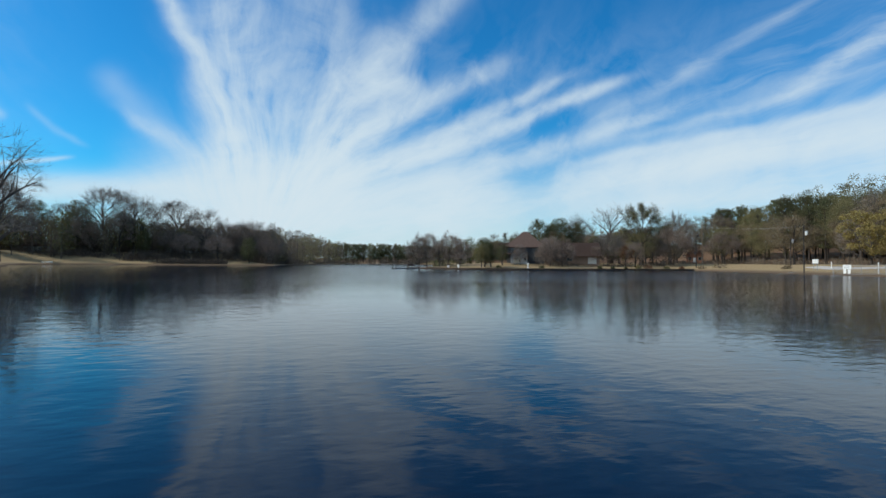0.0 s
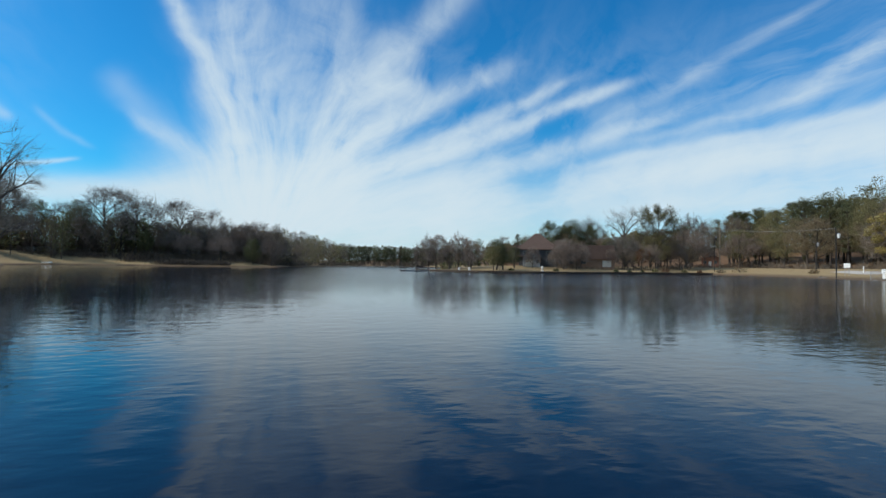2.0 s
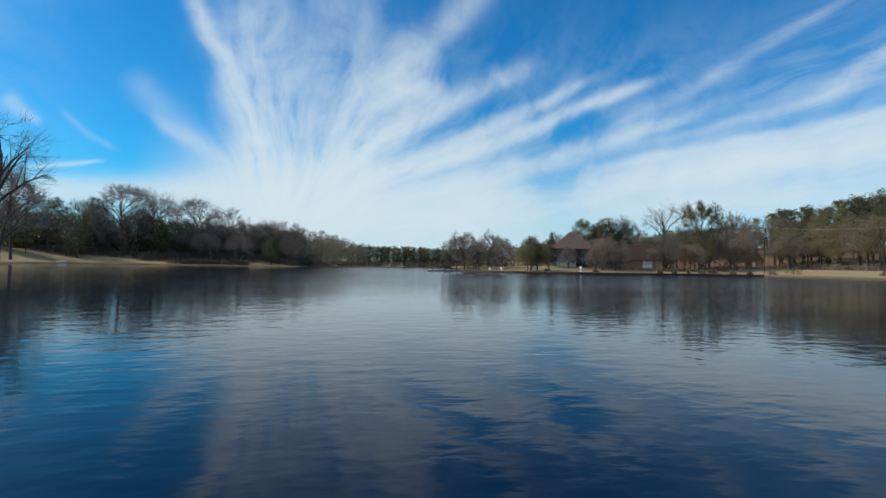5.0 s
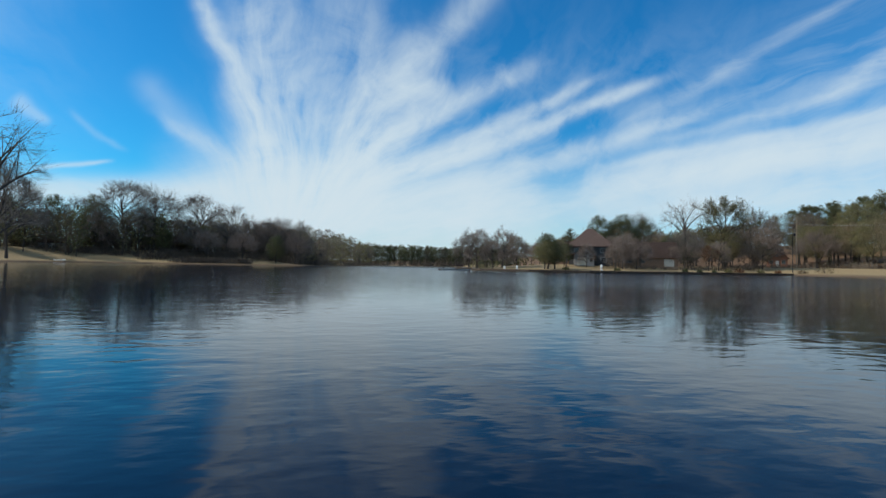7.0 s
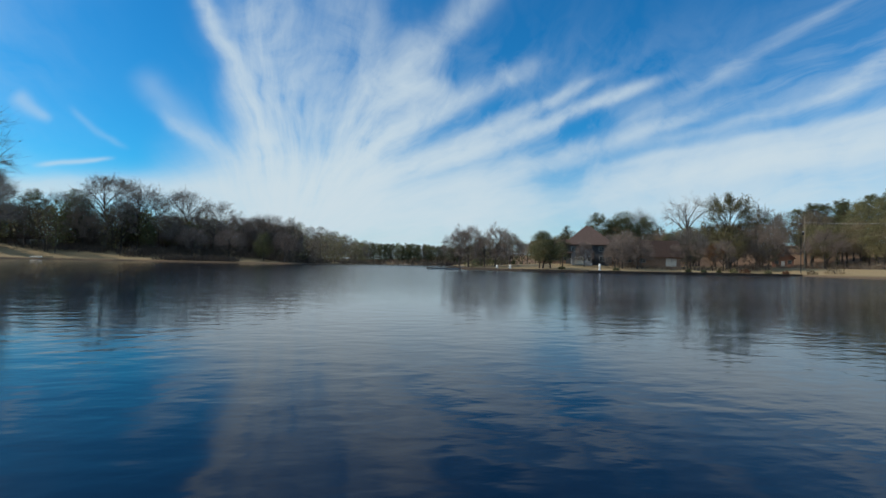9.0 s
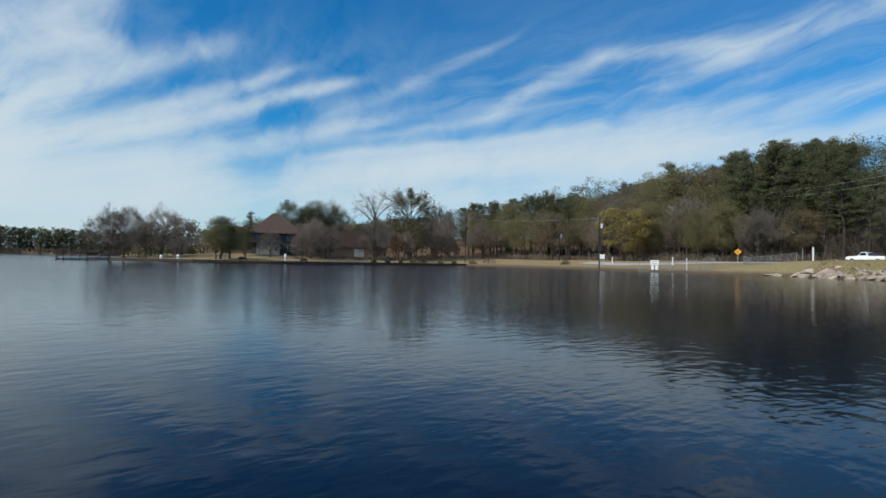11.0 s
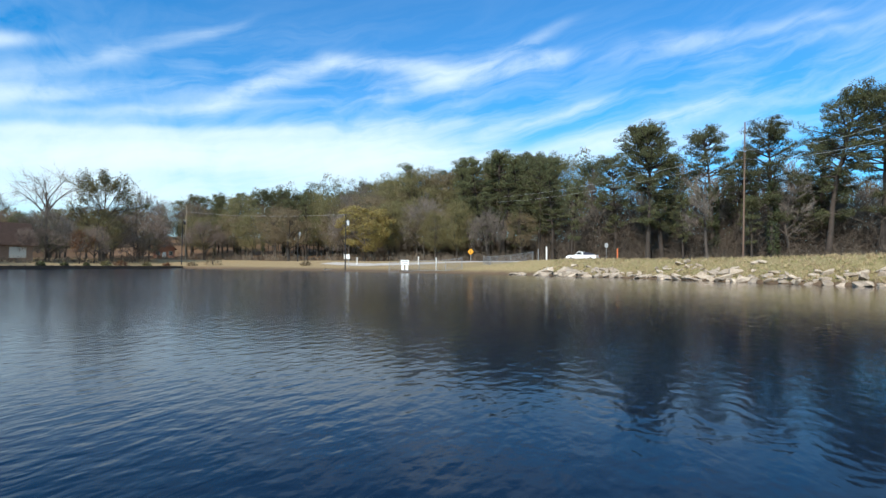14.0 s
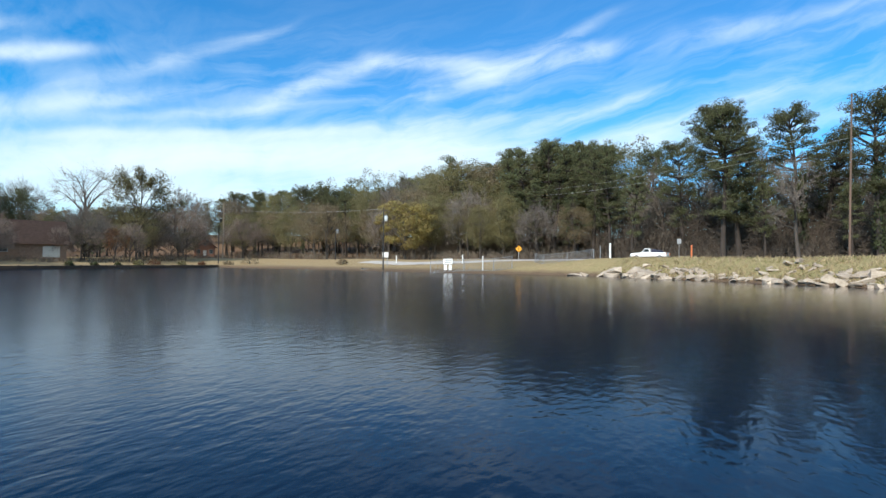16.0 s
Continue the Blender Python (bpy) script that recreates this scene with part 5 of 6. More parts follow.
def pickup(x, y, turn):
    e = thing("pickup_truck", x, y, ground_at(x, y) + 0.1, turn, "white single-cab pickup truck parked on the dam road", "truck")
    bm = bmesh.new()
    prism(bm, [(-2.7, 0.5), (-2.7, 1.1), (-0.3, 1.12), (-0.25, 1.12), (1.15, 1.12), (2.45, 1.02), (2.68, 0.9), (2.7, 0.5)], -0.9, 0.9)
    bmesh.ops.bevel(bm, geom=bm.edges[:], offset=0.05, segments=2, affect="EDGES")
    part("body", bm, CAR_WHITE, e)
    bm = bmesh.new()
    prism(bm, [(-0.35, 1.1), (-0.2, 1.72), (0.55, 1.74), (1.15, 1.1)], -0.76, 0.76)
    bmesh.ops.bevel(bm, geom=bm.edges[:], offset=0.04, segments=1, affect="EDGES")
    cab = part("cab", bm, CAR_WHITE, e)
    for sgn in (-1, 1):
        bm = bmesh.new()
        prism(bm, [(-0.18, 1.2), (-0.08, 1.62), (0.5, 1.64), (0.92, 1.2)], sgn * 0.77 - 0.008, sgn * 0.77 + 0.008)
        part("side_window", bm, GLASS, cab, "dark side window")
    bm = bmesh.new()
    for v in ((1.12, -0.66, 1.18), (1.12, 0.66, 1.18), (0.66, 0.6, 1.67), (0.66, -0.6, 1.67)):
        bm.verts.new((v[0] + 0.03, v[1], v[2]))
    f = bm.faces.new(bm.verts[:])
    bmesh.ops.solidify(bm, geom=[f], thickness=0.015)
    part("windscreen", bm, GLASS, cab, "dark windscreen")
    # dark block added for the dark bed and rear window; cargo is assumed
    bm = bmesh.new()
    prism(bm, [(-2.0, 1.12), (-1.7, 1.42), (-0.75, 1.62), (-0.42, 1.6), (-0.42, 1.12)], -0.7, 0.7)
    part("bed_fill", bm, NAVY, e, "dark blue load under a cover in the bed")
    for wx in (-1.75, 1.75):
        for wy in (-0.82, 0.82):
            bm = bmesh.new()
            rod(bm, (wx, wy - 0.12, 0.36), (wx, wy + 0.12, 0.36), 0.36, n=18)
            w = part("wheel", bm, RUBBER, e, "black rubber tyre")
            bm = bmesh.new()
            rod(bm, (wx, wy - 0.13, 0.36), (wx, wy + 0.13, 0.36), 0.2, n=12)
            part("rim", bm, STEEL, w, "steel rim")
    for bx in (-2.76, 2.74):
        bm = bmesh.new()
        box(bm, bx, 0, 0.56, 0.14, 1.75, 0.18, 0.03)
        part("bumper", bm, STEEL, e, "dull steel bumper")
    for wy in (-0.68, 0.68):
        bm = bmesh.new()
        box(bm, 2.7, wy, 0.84, 0.05, 0.3, 0.16, 0.02)
        part("headlight", bm, LAMP_HEAD, e, "clear headlight")
        bm = bmesh.new()
        box(bm, -2.71, wy * 1.2, 0.92, 0.05, 0.14, 0.28, 0.02)
        part("tail_light", bm, RED_PAINT, e, "red tail light")
    return e


pickup(117.1, 52.6, 73)


def utility_pole(x, y, top, mat, label, lean=0.0, arm=2.2):
    z = ground_at(x, y)
    e = thing("utility_pole", x, y, z, label=label, category="pole", group="utility poles")
    h = top - z
    bm = bmesh.new()
    rod(bm, (0, 0, -0.5), (lean, lean * 0.5, h), 0.15, 0.09, 12)
    part("pole", bm, mat, e)
    if arm:
        bm = bmesh.new()
        box(bm, lean, lean * 0.5, h - 1.0, arm, 0.1, 0.12, 0.015, radians(45))
        part("crossarm", bm, mat, e)
        for k in (-0.45, 0.0, 0.45):
            bm = bmesh.new()
            rod(bm, (lean + k * arm * 0.7, lean * 0.5 + k * arm * 0.7, h - 0.95), (lean + k * arm * 0.7, lean * 0.5 + k * arm * 0.7, h - 0.7), 0.05, 0.03, 8)
            part("insulator", bm, GREY_SIDING, e, "grey insulator")
    return e


utility_pole(114.3, 27.9, 24.4, POLE_RED, "tall brown wooden utility pole among the pines", -0.6, 0)
utility_pole(82.3, 22.0, 15.8, POLE_WOOD, "pale weathered utility pole on the dam's grass", -0.5, 0)
utility_pole(142.5, 164.6, 18.0, POLE_WOOD, "pale utility pole behind the lawn", 0.0, 1.8)


def cable(a, b, sag, r=0.016):
    cu = bpy.data.curves.new("cable", "CURVE")
    cu.dimensions, cu.bevel_depth = "3D", r
    sp_ = cu.splines.new("POLY")
    sp_.points.add(14)
    for i in range(15):
        t = i / 14
        p = Vector(a).lerp(Vector(b), t) - Vector((0, 0, 4 * sag * t * (1 - t)))
        sp_.points[i].co = (*p, 1)
    cu.materials.append(CABLE)
    return tagged(new("power_cable", cu), "pale aluminium power cable strung between poles", "cable", "power cables")


for dz in (0.0, 1.4):
    cable((113.8, 27.7, 18.6 + dz), (81.8, 21.8, 14.0 + dz), 0.7)
    cable((113.8, 27.7, 18.6 + dz), (168.5, 82.5, 19.6 + dz), 1.4)
cable((111.4, 96.2, 11.0), (142.5, 164.6, 16.2), 0.8, 0.014)


# ---- posts, signs, lamps and fence on the beach ----
def lamp_post(x, y, head_z, top_z, label, head=LAMP_HEAD, mat=DARK_METAL):
    z = ground_at(x, y)
    e = thing("street_lamp", x, y, z, -20, label, "lamp", "street lamps")
    bm = bmesh.new()
    rod(bm, (0, 0, -0.3), (0, 0, top_z - z), 0.13, 0.08, 10)
    part("pole", bm, mat, e)
    bm = bmesh.new()
    rod(bm, (0, 0, head_z - z + 0.45), (0.55, 0, head_z - z + 0.5), 0.035, 0.035, 8)
    part("bracket", bm, mat, e)
    bm = bmesh.new()
    rod(bm, (0.55, 0, head_z - z - 0.5), (0.55, 0, head_z - z + 0.35), 0.24, 0.34, 12)
    sh = part("shade", bm, head, e, "lamp head")
    bm = bmesh.new()
    rod(bm, (0.55, 0, head_z - z + 0.35), (0.55, 0, head_z - z + 0.6), 0.34, 0.1, 12)
    part("cap", bm, STEEL, sh, "metal lamp cap")
    return e


lamp_post(111.4, 96.4, 9.4, 11.2, "street lamp with a white head on a dark pole")
lamp_post(134.0, 157.6, 12.2, 12.2, "tall lamp with a dark head behind the lawn", DARK_METAL)
lamp_post(140.5, 126.0, 9.2, 9.6, "slim street lamp by the edge of the wood", STEEL)


def white_post(x, y, h, r=0.09, label="white painted marker post", mat=WHITE, z=None):
    z = ground_at(x, y) if z is None else z
    e = thing("marker_post", x, y, z, label=label, category="post", group="marker posts")
    bm = bmesh.new()
    rod(bm, (0, 0, -0.3), (0, 0, h), r, r, 12)
    part("post", bm, mat, e)
    bm = bmesh.new()
    rod(bm, (0, 0, h), (0, 0, h + r), r * 1.15, r * 0.3, 12)
    part("cap", bm, mat, e)
    return e


white_post(105.7, 57.5, 2.2, 0.12, "thick white marker post on the grassy bank")
white_post(105.8, 76.1, 2.1, 0.09, "white marker post near the water")
white_post(120.7, 84.9, 1.6, 0.12, "white marker post by the gravel road")
white_post(124.7, 100.7, 1.6, 0.10, "white marker post on the lawn")
white_post(117.3, 46.7, 2.2, 0.1, "orange-red marker post on the dam", RED_PAINT)
white_post(105.6, 58.8, 1.9, 0.06, "grey steel fence post on the bank", STEEL)


def board_sign(name, x, y, turn, w, h, zc, mat, label, legs=2, back=STEEL, diamond=False, leg_mat=None):
    z = ground_at(x, y)
    e = thing(name, x, y, z, turn, label, "sign")
    leg_mat = leg_mat or STEEL
    for i in range(legs):
        lx = 0 if legs == 1 else (i - 0.5) * w * 0.62
        bm = bmesh.new()
        rod(bm, (lx, 0.05, -0.3), (lx, 0.05, zc - z + (0 if diamond else h * 0.45)), 0.035 if legs == 1 else 0.06, n=8)
        part("leg", bm, leg_mat, e)
    bm = bmesh.new()
    vs = box(bm, 0, 0, 0, w, 0.04, h, 0.012)
    if diamond:
        bmesh.ops.rotate(bm, cent=(0, 0, 0), matrix=Matrix.Rotation(radians(45), 3, "Y"), verts=bm.verts[:])
    bmesh.ops.translate(bm, vec=(0, 0, zc - z), verts=bm.verts[:])
    part("panel", bm, mat, e)
    return e


sign = board_sign("notice_board", 105.0, 81.5, -70, 1.45, 0.85, 1.75, WHITE, "white notice board on two broad white legs at the water's edge", 0)
for lx in (-0.36, 0.36):
    bm = bmesh.new()
    box(bm, lx, 0.02, 0.72, 0.5, 0.05, 0.85, 0.02)
    part("leg", bm, WHITE, sign)
for zz, ww in ((1.95, 1.1), (1.6, 0.9)):
    bm = bmesh.new()
    box(bm, 0, -0.024, zz - sign.location.z + 0.0, ww, 0.006, 0.09)
    part("lettering_bar", bm, GREY_SIDING, sign, "grey bar of lettering")
osign = board_sign("warning_sign", 151.6, 82.2, -70, 1.15, 1.15, 5.0, ORANGE, "orange diamond warning sign on a post by the road", 1, diamond=True, leg_mat=WHITE)
bm = bmesh.new()
box(bm, 0, -0.03, 5.0 - osign.location.z, 0.16, 0.01, 0.7)
part("symbol", bm, DARK_METAL, osign, "black symbol bar")
ssign = board_sign("road_sign", 76.6, 20.4, -60, 0.75, 0.62, 4.3, WHITE, "small white road sign on a thin post", 1)
bm = bmesh.new()
box(bm, 0, -0.026, 4.3 - ssign.location.z, 0.5, 0.006, 0.1)
part("lettering_bar", bm, DARK_METAL, ssign, "dark bar of lettering")
board_sign("road_sign", 114.3, 48.5, -70, 0.6, 0.75, 5.0, GREY_SIDING, "grey back of a road sign beside the truck", 1)
board_sign("notice_sign", 119.3, 100.3, -60, 1.2, 1.0, 3.0, WHITE, "white notice panel on the lawn", 2)


def fence(pts, h=1.9):
    e = thing("chain_link_fence", pts[0][0], pts[0][1], 0, label="grey chain-link fence with steel posts at the beach", category="fence")
    inv = e.matrix_basis.inverted()
    tops = []
    for x, y in pts:
        z = ground_at(x, y)
        bm = bmesh.new()
        rod(bm, inv @ Vector((x, y, z - 0.4)), inv @ Vector((x, y, z + h)), 0.05, n=8)
        part("post", bm, STEEL, e)
        tops.append(Vector((x, y, z)))
    for a, b in zip(tops, tops[1:]):
        for k in (0.1, h - 0.03):
            bm = bmesh.new()
            rod(bm, inv @ (a + Vector((0, 0, k))), inv @ (b + Vector((0, 0, k))), 0.025, n=6)
            part("rail", bm, STEEL, e)
        wires = Wood()
        n = int((b - a).length / 0.16)
        for i in range(-12, n):
            for sg in (1, -1):
                t0, t1 = i / n, (i + 12) / n
                z0, z1 = (0.1, h) if sg > 0 else (h, 0.1)
                c0, c1 = max(t0, 0), min(t1, 1)
                if c1 <= c0:
                    continue
                za, zb = z0 + (z1 - z0) * (c0 - t0) / (t1 - t0), z0 + (z1 - z0) * (c1 - t0) / (t1 - t0)
                pa, pb = inv @ (a.lerp(b, c0) + Vector((0, 0, za))), inv @ (a.lerp(b, c1) + Vector((0, 0, zb)))
                wires.tube([np.array(pa), np.array(pb)], [0.006, 0.006], 3)
        o = new("wire_mesh", mesh_of("wire_mesh", wires.v, wires.f, STEEL))
        o.parent = e
        o["label"] = "thin grey wire mesh"
    return e


fence([(105.2, 84.5), (105.4, 79.0), (104.6, 74.0), (105.4, 71.4)])
fence([(106.5, 59.8), (109.5, 64.0), (114, 68.5), (119, 71)], 1.6)


# ---- the shore: retaining wall, docks, boat ----
def retaining_wall():
    e = thing("retaining_wall", WALL_A.x, WALL_A.y, 0, label="low dark timber retaining wall along the terrace lawn", category="wall", kind="structure")
    inv = e.matrix_basis.inverted()
    line = [WALL_A, Vector((101, 147)), Vector((78, 140)), Vector((58, 137)), WALL_B, Vector((36, 152)), Vector((32, 163))]
    for a, b in zip(line, line[1:]):
        d = (b - a).normalized()
        n = max(1, round((b - a).length / 3.0))
        ang = math.atan2(d.y, d.x)
        for i in range(n):
            c = a + d * ((i + 0.5) * (b - a).length / n)
            bm = bmesh.new()
            for k in range(3):
                box(bm, 0, 0.02 * (k % 2), -0.15 + k * 0.26, (b - a).length / n - 0.03, 0.16, 0.24, 0.015)
            o = part("panel", bm, DARK_WOOD, e)
            o.matrix_basis = inv @ pose(c.x, c.y, 0.05, 0, 0, math.degrees(ang))
            bm = bmesh.new()
            q = a + d * (i * (b - a).length / n)
            box(bm, 0, 0, 0.0, 0.2, 0.22, 1.3, 0.02)
            o = part("post", bm, DARK_WOOD, e)
            o.matrix_basis = inv @ pose(q.x, q.y, 0.0, 0, 0, math.degrees(ang))
    return e


retaining_wall()


def dock(x, y, turn, ln, wd, label, rails=True):
    e = thing("floating_dock", x, y, 0.0, turn, label, "dock", "docks")
    n = int(ln / 0.3)
    for i in range(n):
        bm = bmesh.new()
        box(bm, (i + 0.5) * ln / n - ln / 2, 0, 0.38, ln / n - 0.03, wd, 0.05, 0.008)
        part("plank", bm, DARK_WOOD, e)
    for sy_ in (-1, 1):
        bm = bmesh.new()
        box(bm, 0, sy_ * wd * 0.42, 0.2, ln * 0.98, 0.25, 0.3, 0.03)
        part("float", bm, GREY_SIDING, e, "grey float")
        for k in (-0.45, 0.0, 0.45):
            bm = bmesh.new()
            rod(bm, (k * ln, sy_ * wd * 0.52, -1.2), (k * ln, sy_ * wd * 0.52, 1.3 if rails else 0.6), 0.07, n=8)
            part("pile", bm, DARK_WOOD, e)
    return e


dock(29.3, 151.6, 25, 9, 1.8, "wooden floating dock with short piles")
dock(115.6, 99.2, -60, 7.5, 1.6, "low dark wooden dock at the beach", False)
chest = thing("dock_bench", 30.9, 152.3, 0.41, 25, "brown slatted bench on the dock", "bench")
for bx, by, bz, lx, ly, lz, nm in ((0, 0, 0.45, 2.4, 0.5, 0.06, "seat"), (0, 0.26, 0.8, 2.4, 0.06, 0.5, "backrest")):
    bm = bmesh.new()
    box(bm, bx, by, bz, lx, ly, lz, 0.01)
    part(nm, bm, SHINGLE, chest)
for lx in (-1.1, 1.1):
    for ly in (-0.2, 0.2):
        bm = bmesh.new()
        box(bm, lx, ly, 0.22, 0.08, 0.08, 0.44)
        part("leg", bm, SHINGLE, chest)


def rowing_boat(x, y, turn):
    e = thing("rowing_boat", x, y, ground_at(x, y), turn, "small pale rowing boat pulled up on the bank", "boat")
    bm = bmesh.new()
    rings = []
    for i in range(9):
        t = i / 8
        w = 0.75 * math.sin(math.pi * min(0.12 + t * 0.62, 0.5) ) * (1 if t < 0.6 else math.cos((t - 0.6) / 0.4 * 1.45))
        xk = -2.0 + 4.0 * t
        sheer = 0.5 + 0.18 * t * t
        rings.append([bm.verts.new(p) for p in ((xk, -w, sheer), (xk, -w * 0.8, 0.2), (xk, 0, 0.05 + 0.25 * max(0, t - 0.8)), (xk, w * 0.8, 0.2), (xk, w, sheer))])
    for a, b in zip(rings, rings[1:]):
        for k in range(4):
            bm.faces.new((a[k], b[k], b[k + 1], a[k + 1]))
    bm.faces.new(rings[0])
    bmesh.ops.solidify(bm, geom=bm.faces[:], thickness=0.05)
    part("hull", bm, WHITE, e)
    for k in (-0.7, 0.5):
        bm = bmesh.new()
        box(bm, k, 0, 0.38, 0.25, 1.1, 0.04)
        part("thwart", bm, DARK_WOOD, e, "wooden thwart")
    return e


rowing_boat(-95.0, 236.5, 60)


# ---- houses ----
DARK_SIDING = rough_stuff("slate_grey_siding", [(0.3, (0.04, 0.042, 0.046)), (0.7, (0.075, 0.078, 0.082))], 2, 16, 0.75, 0.3, (1, 1, 3))


def pane_window(parent, x, y, z, w, h, name="window"):
    bm = bmesh.new()
    for bx, bz, lx, lz in ((0, h / 2, w + 0.16, 0.1), (0, -h / 2, w + 0.16, 0.1), (-w / 2, 0, 0.1, h), (w / 2, 0, 0.1, h), (0, 0, 0.05, h), (0, 0, w, 0.05)):
        box(bm, x + bx, y - 0.05, z + bz, lx, 0.12, lz)
    f = part(name, bm, GREY_SIDING, parent, "grey window frame")
    bm = bmesh.new()
    box(bm, x, y - 0.01, z, w, 0.04, h)
    part("pane", bm, GLASS, f, "dark glass pane")


def gable_roof(bm, w, d, z, rise, over=0.6, along_x=True, thick=0.25):
    """Two sloping slabs; the ridge runs along x or along y."""
    a, b = (w, d) if along_x else (d, w)
    half = b / 2 + over
    low = z - rise * over / (b / 2)
    for sg in (-1, 1):
        pts = [(-a / 2 - over, sg * half, low), (a / 2 + over, sg * half, low), (a / 2 + over, 0, z + rise), (-a / 2 - over, 0, z + rise)]
        if not along_x:
            pts = [(p[1], p[0], p[2]) for p in pts]
        vs = [bm.verts.new(p) for p in pts]
        f = bm.faces.new(vs)
        bmesh.ops.solidify(bm, geom=[f], thickness=thick)


def hip_roof(bm, w, d, z, rise, over=0.7):
    """A hipped roof: four slopes to a short ridge along x, with a soffit."""
    a, b = w / 2 + over, d / 2 + over
    r = max(a - b, 0.3)
    lo = [bm.verts.new(p) for p in ((-a, -b, z), (a, -b, z), (a, b, z), (-a, b, z))]
    up = [bm.verts.new(p) for p in ((-a, -b, z + 0.2), (a, -b, z + 0.2), (a, b, z + 0.2), (-a, b, z + 0.2))]
    t0, t1 = bm.verts.new((-r, 0, z + rise)), bm.verts.new((r, 0, z + rise))
    bm.faces.new(lo[::-1])
    for i in range(4):
        j = (i + 1) % 4
        bm.faces.new((lo[i], lo[j], up[j], up[i]))
    bm.faces.new((up[0], up[1], t1, t0))
    bm.faces.new((up[2], up[3], t0, t1))
    bm.faces.new((up[1], up[2], t1))
    bm.faces.new((up[3], up[0], t0))


def house(name, x, y, turn, w, d, wall_h, rise, along_x, mat, label, wins=(), doors=(), chimney=None, hip=False):
    z = ground_at(x, y)
    e = thing(name, x, y, z, turn, label, "house")
    bm = bmesh.new()
    if hip:
        box(bm, 0, 0, wall_h / 2 - 0.2, w, d, wall_h + 0.4)
    elif along_x:
        prism(bm, [(-d / 2, -0.4), (-d / 2, wall_h), (0, wall_h + rise - 0.1), (d / 2, wall_h), (d / 2, -0.4)], -w / 2, w / 2)
        bmesh.ops.rotate(bm, cent=(0, 0, 0), matrix=Matrix.Rotation(radians(90), 3, "Z"), verts=bm.verts[:])
    else:
        prism(bm, [(-w / 2, -0.4), (-w / 2, wall_h), (0, wall_h + rise - 0.1), (w / 2, wall_h), (w / 2, -0.4)], -d / 2, d / 2)
    part("wall", bm, mat, e)
    bm = bmesh.new()
    if hip:
        hip_roof(bm, w, d, wall_h, rise)
    else:
        gable_roof(bm, w, d, wall_h, rise, 0.7, along_x)
    roof = part("roof", bm, SHINGLE, e, "brown shingled roof")
    if chimney:
        bm = bmesh.new()
        box(bm, chimney[0], chimney[1], wall_h + rise * 0.8, 0.9, 0.9, rise * 0.9, 0.03)
        part("chimney", bm, BRICK, roof, "brick chimney")
    for wx, wz, ww, wh in wins:
        pane_window(e, wx, -d / 2, wz, ww, wh)
    for dx, dw, dh, dm in doors:
        bm = bmesh.new()
        box(bm, dx, -d / 2 - 0.03, dh / 2, dw, 0.1, dh, 0.02)
        dr = part("door", bm, dm, e, "pale door")
        bm = bmesh.new()
        rod(bm, (dx + dw * 0.38, -d / 2 - 0.1, dh * 0.48), (dx + dw * 0.38, -d / 2 - 0.18, dh * 0.48), 0.05, n=8)
        part("door_handle", bm, STEEL, dr, "metal door handle")
    return e


house("house", 74.0, 168.5, -24, 12.0, 10.5, 5.0, 5.6, False, DARK_SIDING, "two-storey slate-grey house with a steep brown hipped roof", ((-3.8, 4.0, 1.4, 1.2), (3.4, 4.0, 1.4, 1.2), (3.6, 1.4, 1.6, 1.3)), ((-2.4, 1.3, 2.1, CREAM),), None, True)
house("house_wing", 69.6, 163.4, -24, 5.4, 4.6, 2.9, 2.4, False, GREY_SIDING, "low front wing with a pale gable and garage door", ((1.9, 1.5, 0.8, 1.1),), ((-0.6, 2.4, 2.2, CREAM),))
house("house", 66.0, 171.0, -24, 9.0, 8, 3.4, 3.4, True, BRICK, "brown brick wing with a shingled roof", ((-2.6, 1.6, 1.4, 1.3), (-0.6, 1.6, 1.4, 1.3), (2.4, 1.6, 1.4, 1.3)))
house("house", 91.0, 169.0, -20, 19.0, 9, 3.2, 4.2, True, BRICK, "long low brown house with a broad shingled roof", ((-7.6, 1.6, 1.6, 1.2), (-4.4, 1.6, 1.6, 1.2), (-0.6, 1.6, 1.6, 1.2)), ((7.0, 2.8, 2.2, CREAM), (2.4, 1.0, 2.05, BRICK)), (-6, 0.5))
house("cottage", 168.0, 198.5, -42, 6.6, 7, 3.6, 2.7, False, RED_BRICK, "small red brick cottage among bare trees", ((-2, 1.7, 1.1, 1.3), (2, 1.7, 1.1, 1.3), (0, 4.2, 0.6, 0.8)), ((0, 1.1, 2.1, WHITE),))
house("boathouse", -112.0, 268.0, 28, 9, 6, 2.4, 1.5, True, GREY_SIDING, "low grey shed behind the far lawn", ((-3, 1.4, 1.2, 1.0), (2.5, 1.4, 1.2, 1.0)), ((0, 1.1, 2.0, WHITE),))
house("house", -64.0, 292.0, 14, 24, 9, 3.0, 3.2, True, GREY_SIDING, "low dark house behind the trees of the far lawn", ((-8, 1.6, 1.8, 1.3), (-3, 1.6, 1.8, 1.3), (4, 1.6, 1.8, 1.3)), ((8, 1.1, 2.1, WHITE),))


def urn(x, y, h, label):
    e = thing("garden_ornament", x, y, ground_at(x, y), label=label, category="ornament", group="garden ornaments")
    bm = bmesh.new()
    box(bm, 0, 0, 0.12, 0.5, 0.5, 0.3, 0.03)
    part("plinth", bm, WHITE, e)
    bm = bmesh.new()
    rod(bm, (0, 0, 0.25), (0, 0, h * 0.6), 0.12, 0.2, 10)
    rod(bm, (0, 0, h * 0.6), (0, 0, h), 0.32, 0.18, 10)
    part("vase", bm, WHITE, e)
    return e


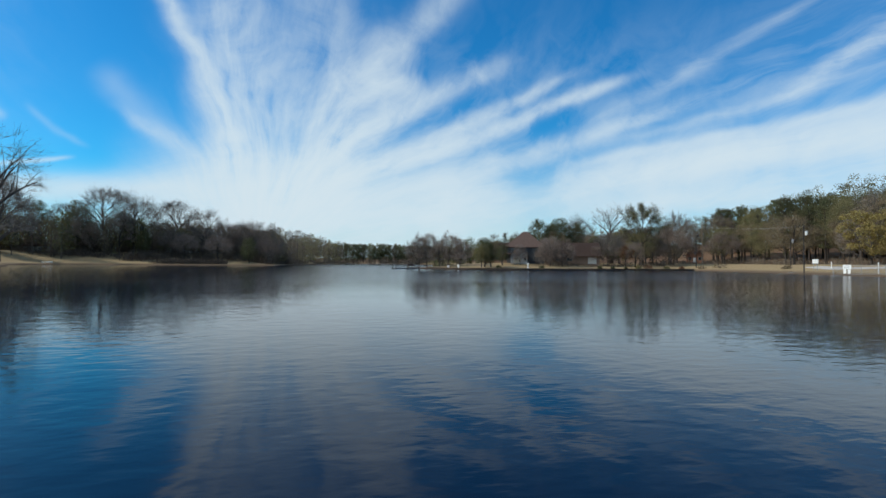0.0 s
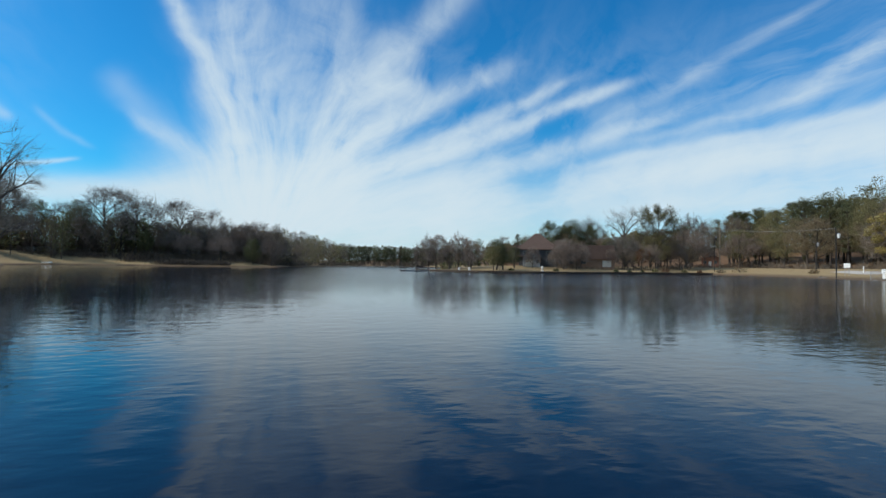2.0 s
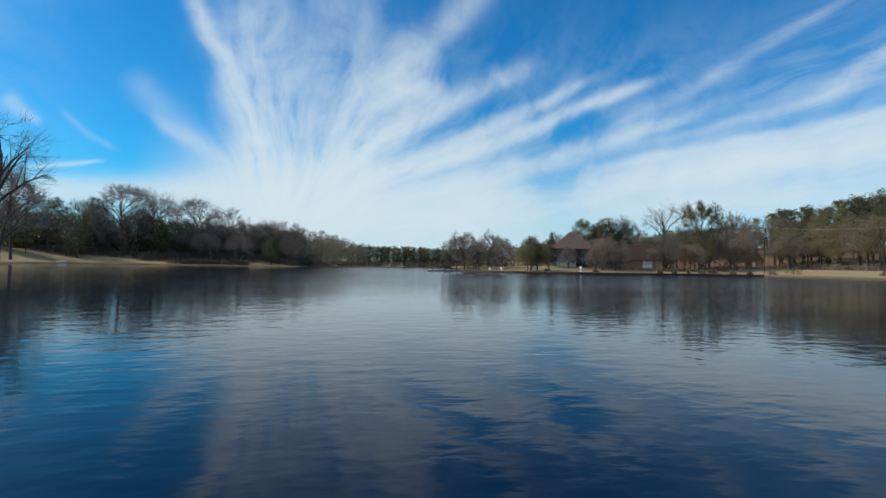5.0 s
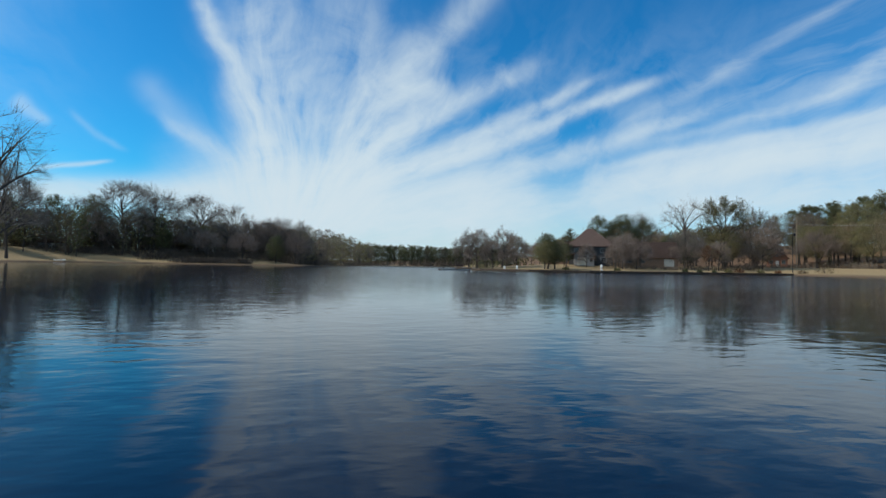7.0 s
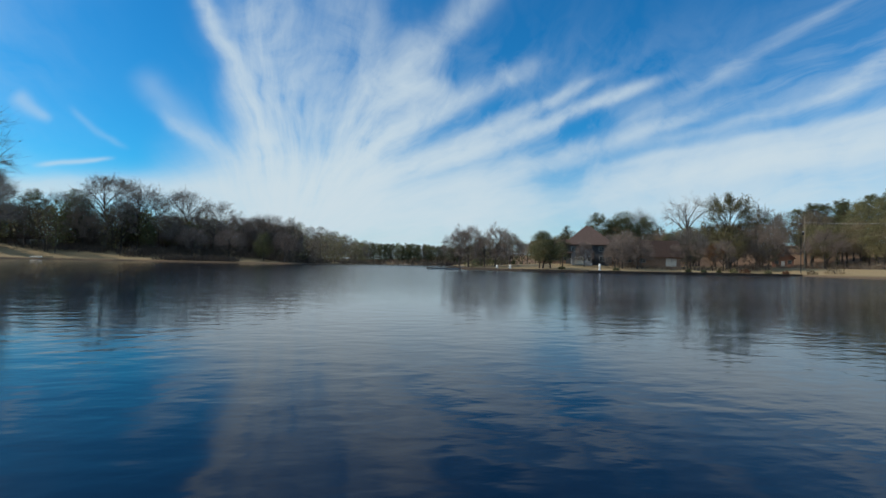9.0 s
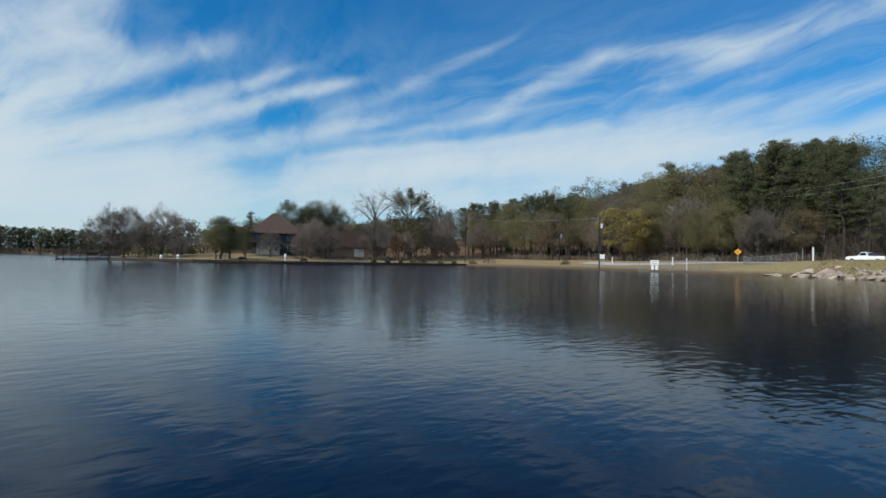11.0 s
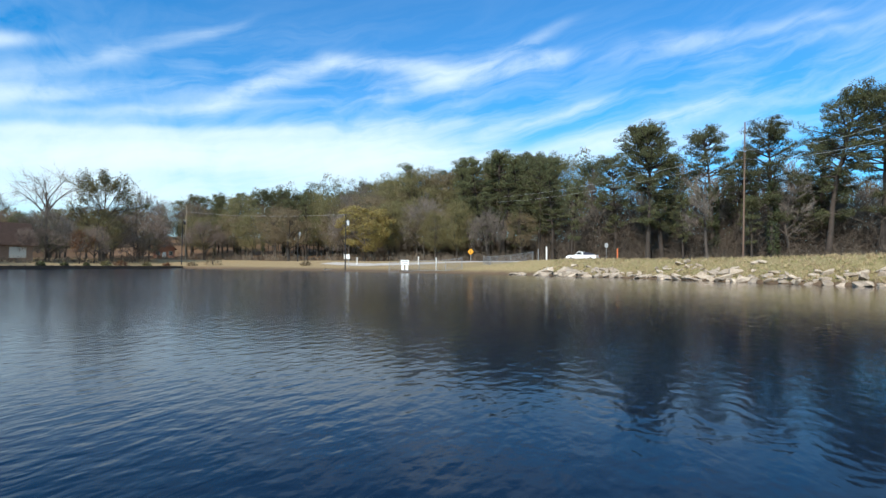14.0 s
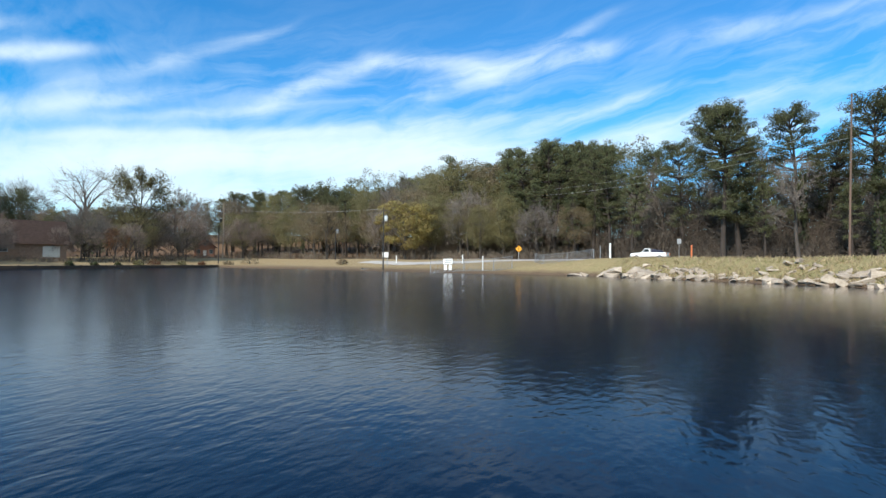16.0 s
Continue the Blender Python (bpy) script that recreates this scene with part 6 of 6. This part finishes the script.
urn(43.8, 146.9, 0.9, "white garden ornament on the terrace lawn")
urn(62.8, 140.7, 1.5, "tall white garden ornament by the wall")
urn(41.9, 150.8, 0.7, "white garden ornament on the terrace lawn")


def shrub(x, y, r, mat, seed, label):
    rng = np.random.RandomState(seed)
    wd = Wood()
    for i in range(260):
        d = rng.normal(0, 1, 3)
        d[2] = abs(d[2]) * 0.9
        d /= np.linalg.norm(d)
        c = d * r * rng.uniform(0.55, 1.0) * np.array([1, 1, 0.85])
        q = rng.normal(0, 1, 3)
        q /= np.linalg.norm(q)
        _, u, v_ = frame_of(q)
        wd.blade(c, q, u, 0.4 * rng.uniform(0.6, 1.3), 0.13)
    stem = Wood()
    for i in range(6):
        a = rng.uniform(0, 6.28)
        stem.tube([np.array([0, 0, -0.1]), np.array([math.cos(a) * r * 0.4, math.sin(a) * r * 0.4, r * 0.7])], [0.05, 0.02], 4)
    e = thing("shrub", x, y, ground_at(x, y), label=label, category="shrub", group="shrubs")
    for nm, w_, m_ in (("stems", stem, BARK), ("foliage", wd, mat)):
        o = new(nm, mesh_of(nm, w_.v, w_.f, m_))
        o.parent = e
    return e


for i, (x, y, r, m_) in enumerate(((93.6, 146.0, 0.7, DARK_LEAF), (99.5, 147.9, 0.6, DARK_LEAF), (88.3, 144.7, 0.8, DARK_LEAF), (109.7, 150.8, 1.5, RUST_LEAF),
                                   (116.6, 150.8, 1.0, OLIVE), (130.6, 150.9, 1.4, TAN_LEAF), (136.5, 149.4, 2.5, TAN_LEAF), (104.8, 149.2, 1.1, OLIVE),
                                   (67.8, 142.2, 0.8, DARK_LEAF), (54.9, 143.4, 0.9, DARK_LEAF), (127.0, 115.0, 1.4, TAN_LEAF), (123.5, 152.1, 1.0, RUST_LEAF))):
    shrub(x, y, r, m_, 300 + i, {"dark_evergreen_leaves": "small rounded evergreen shrub", "rusty_leaves": "rusty brown shrub", "olive_leaves": "olive green shrub", "withered_leaves": "tan leafless-looking shrub"}[m_.name] + " on the lawn")
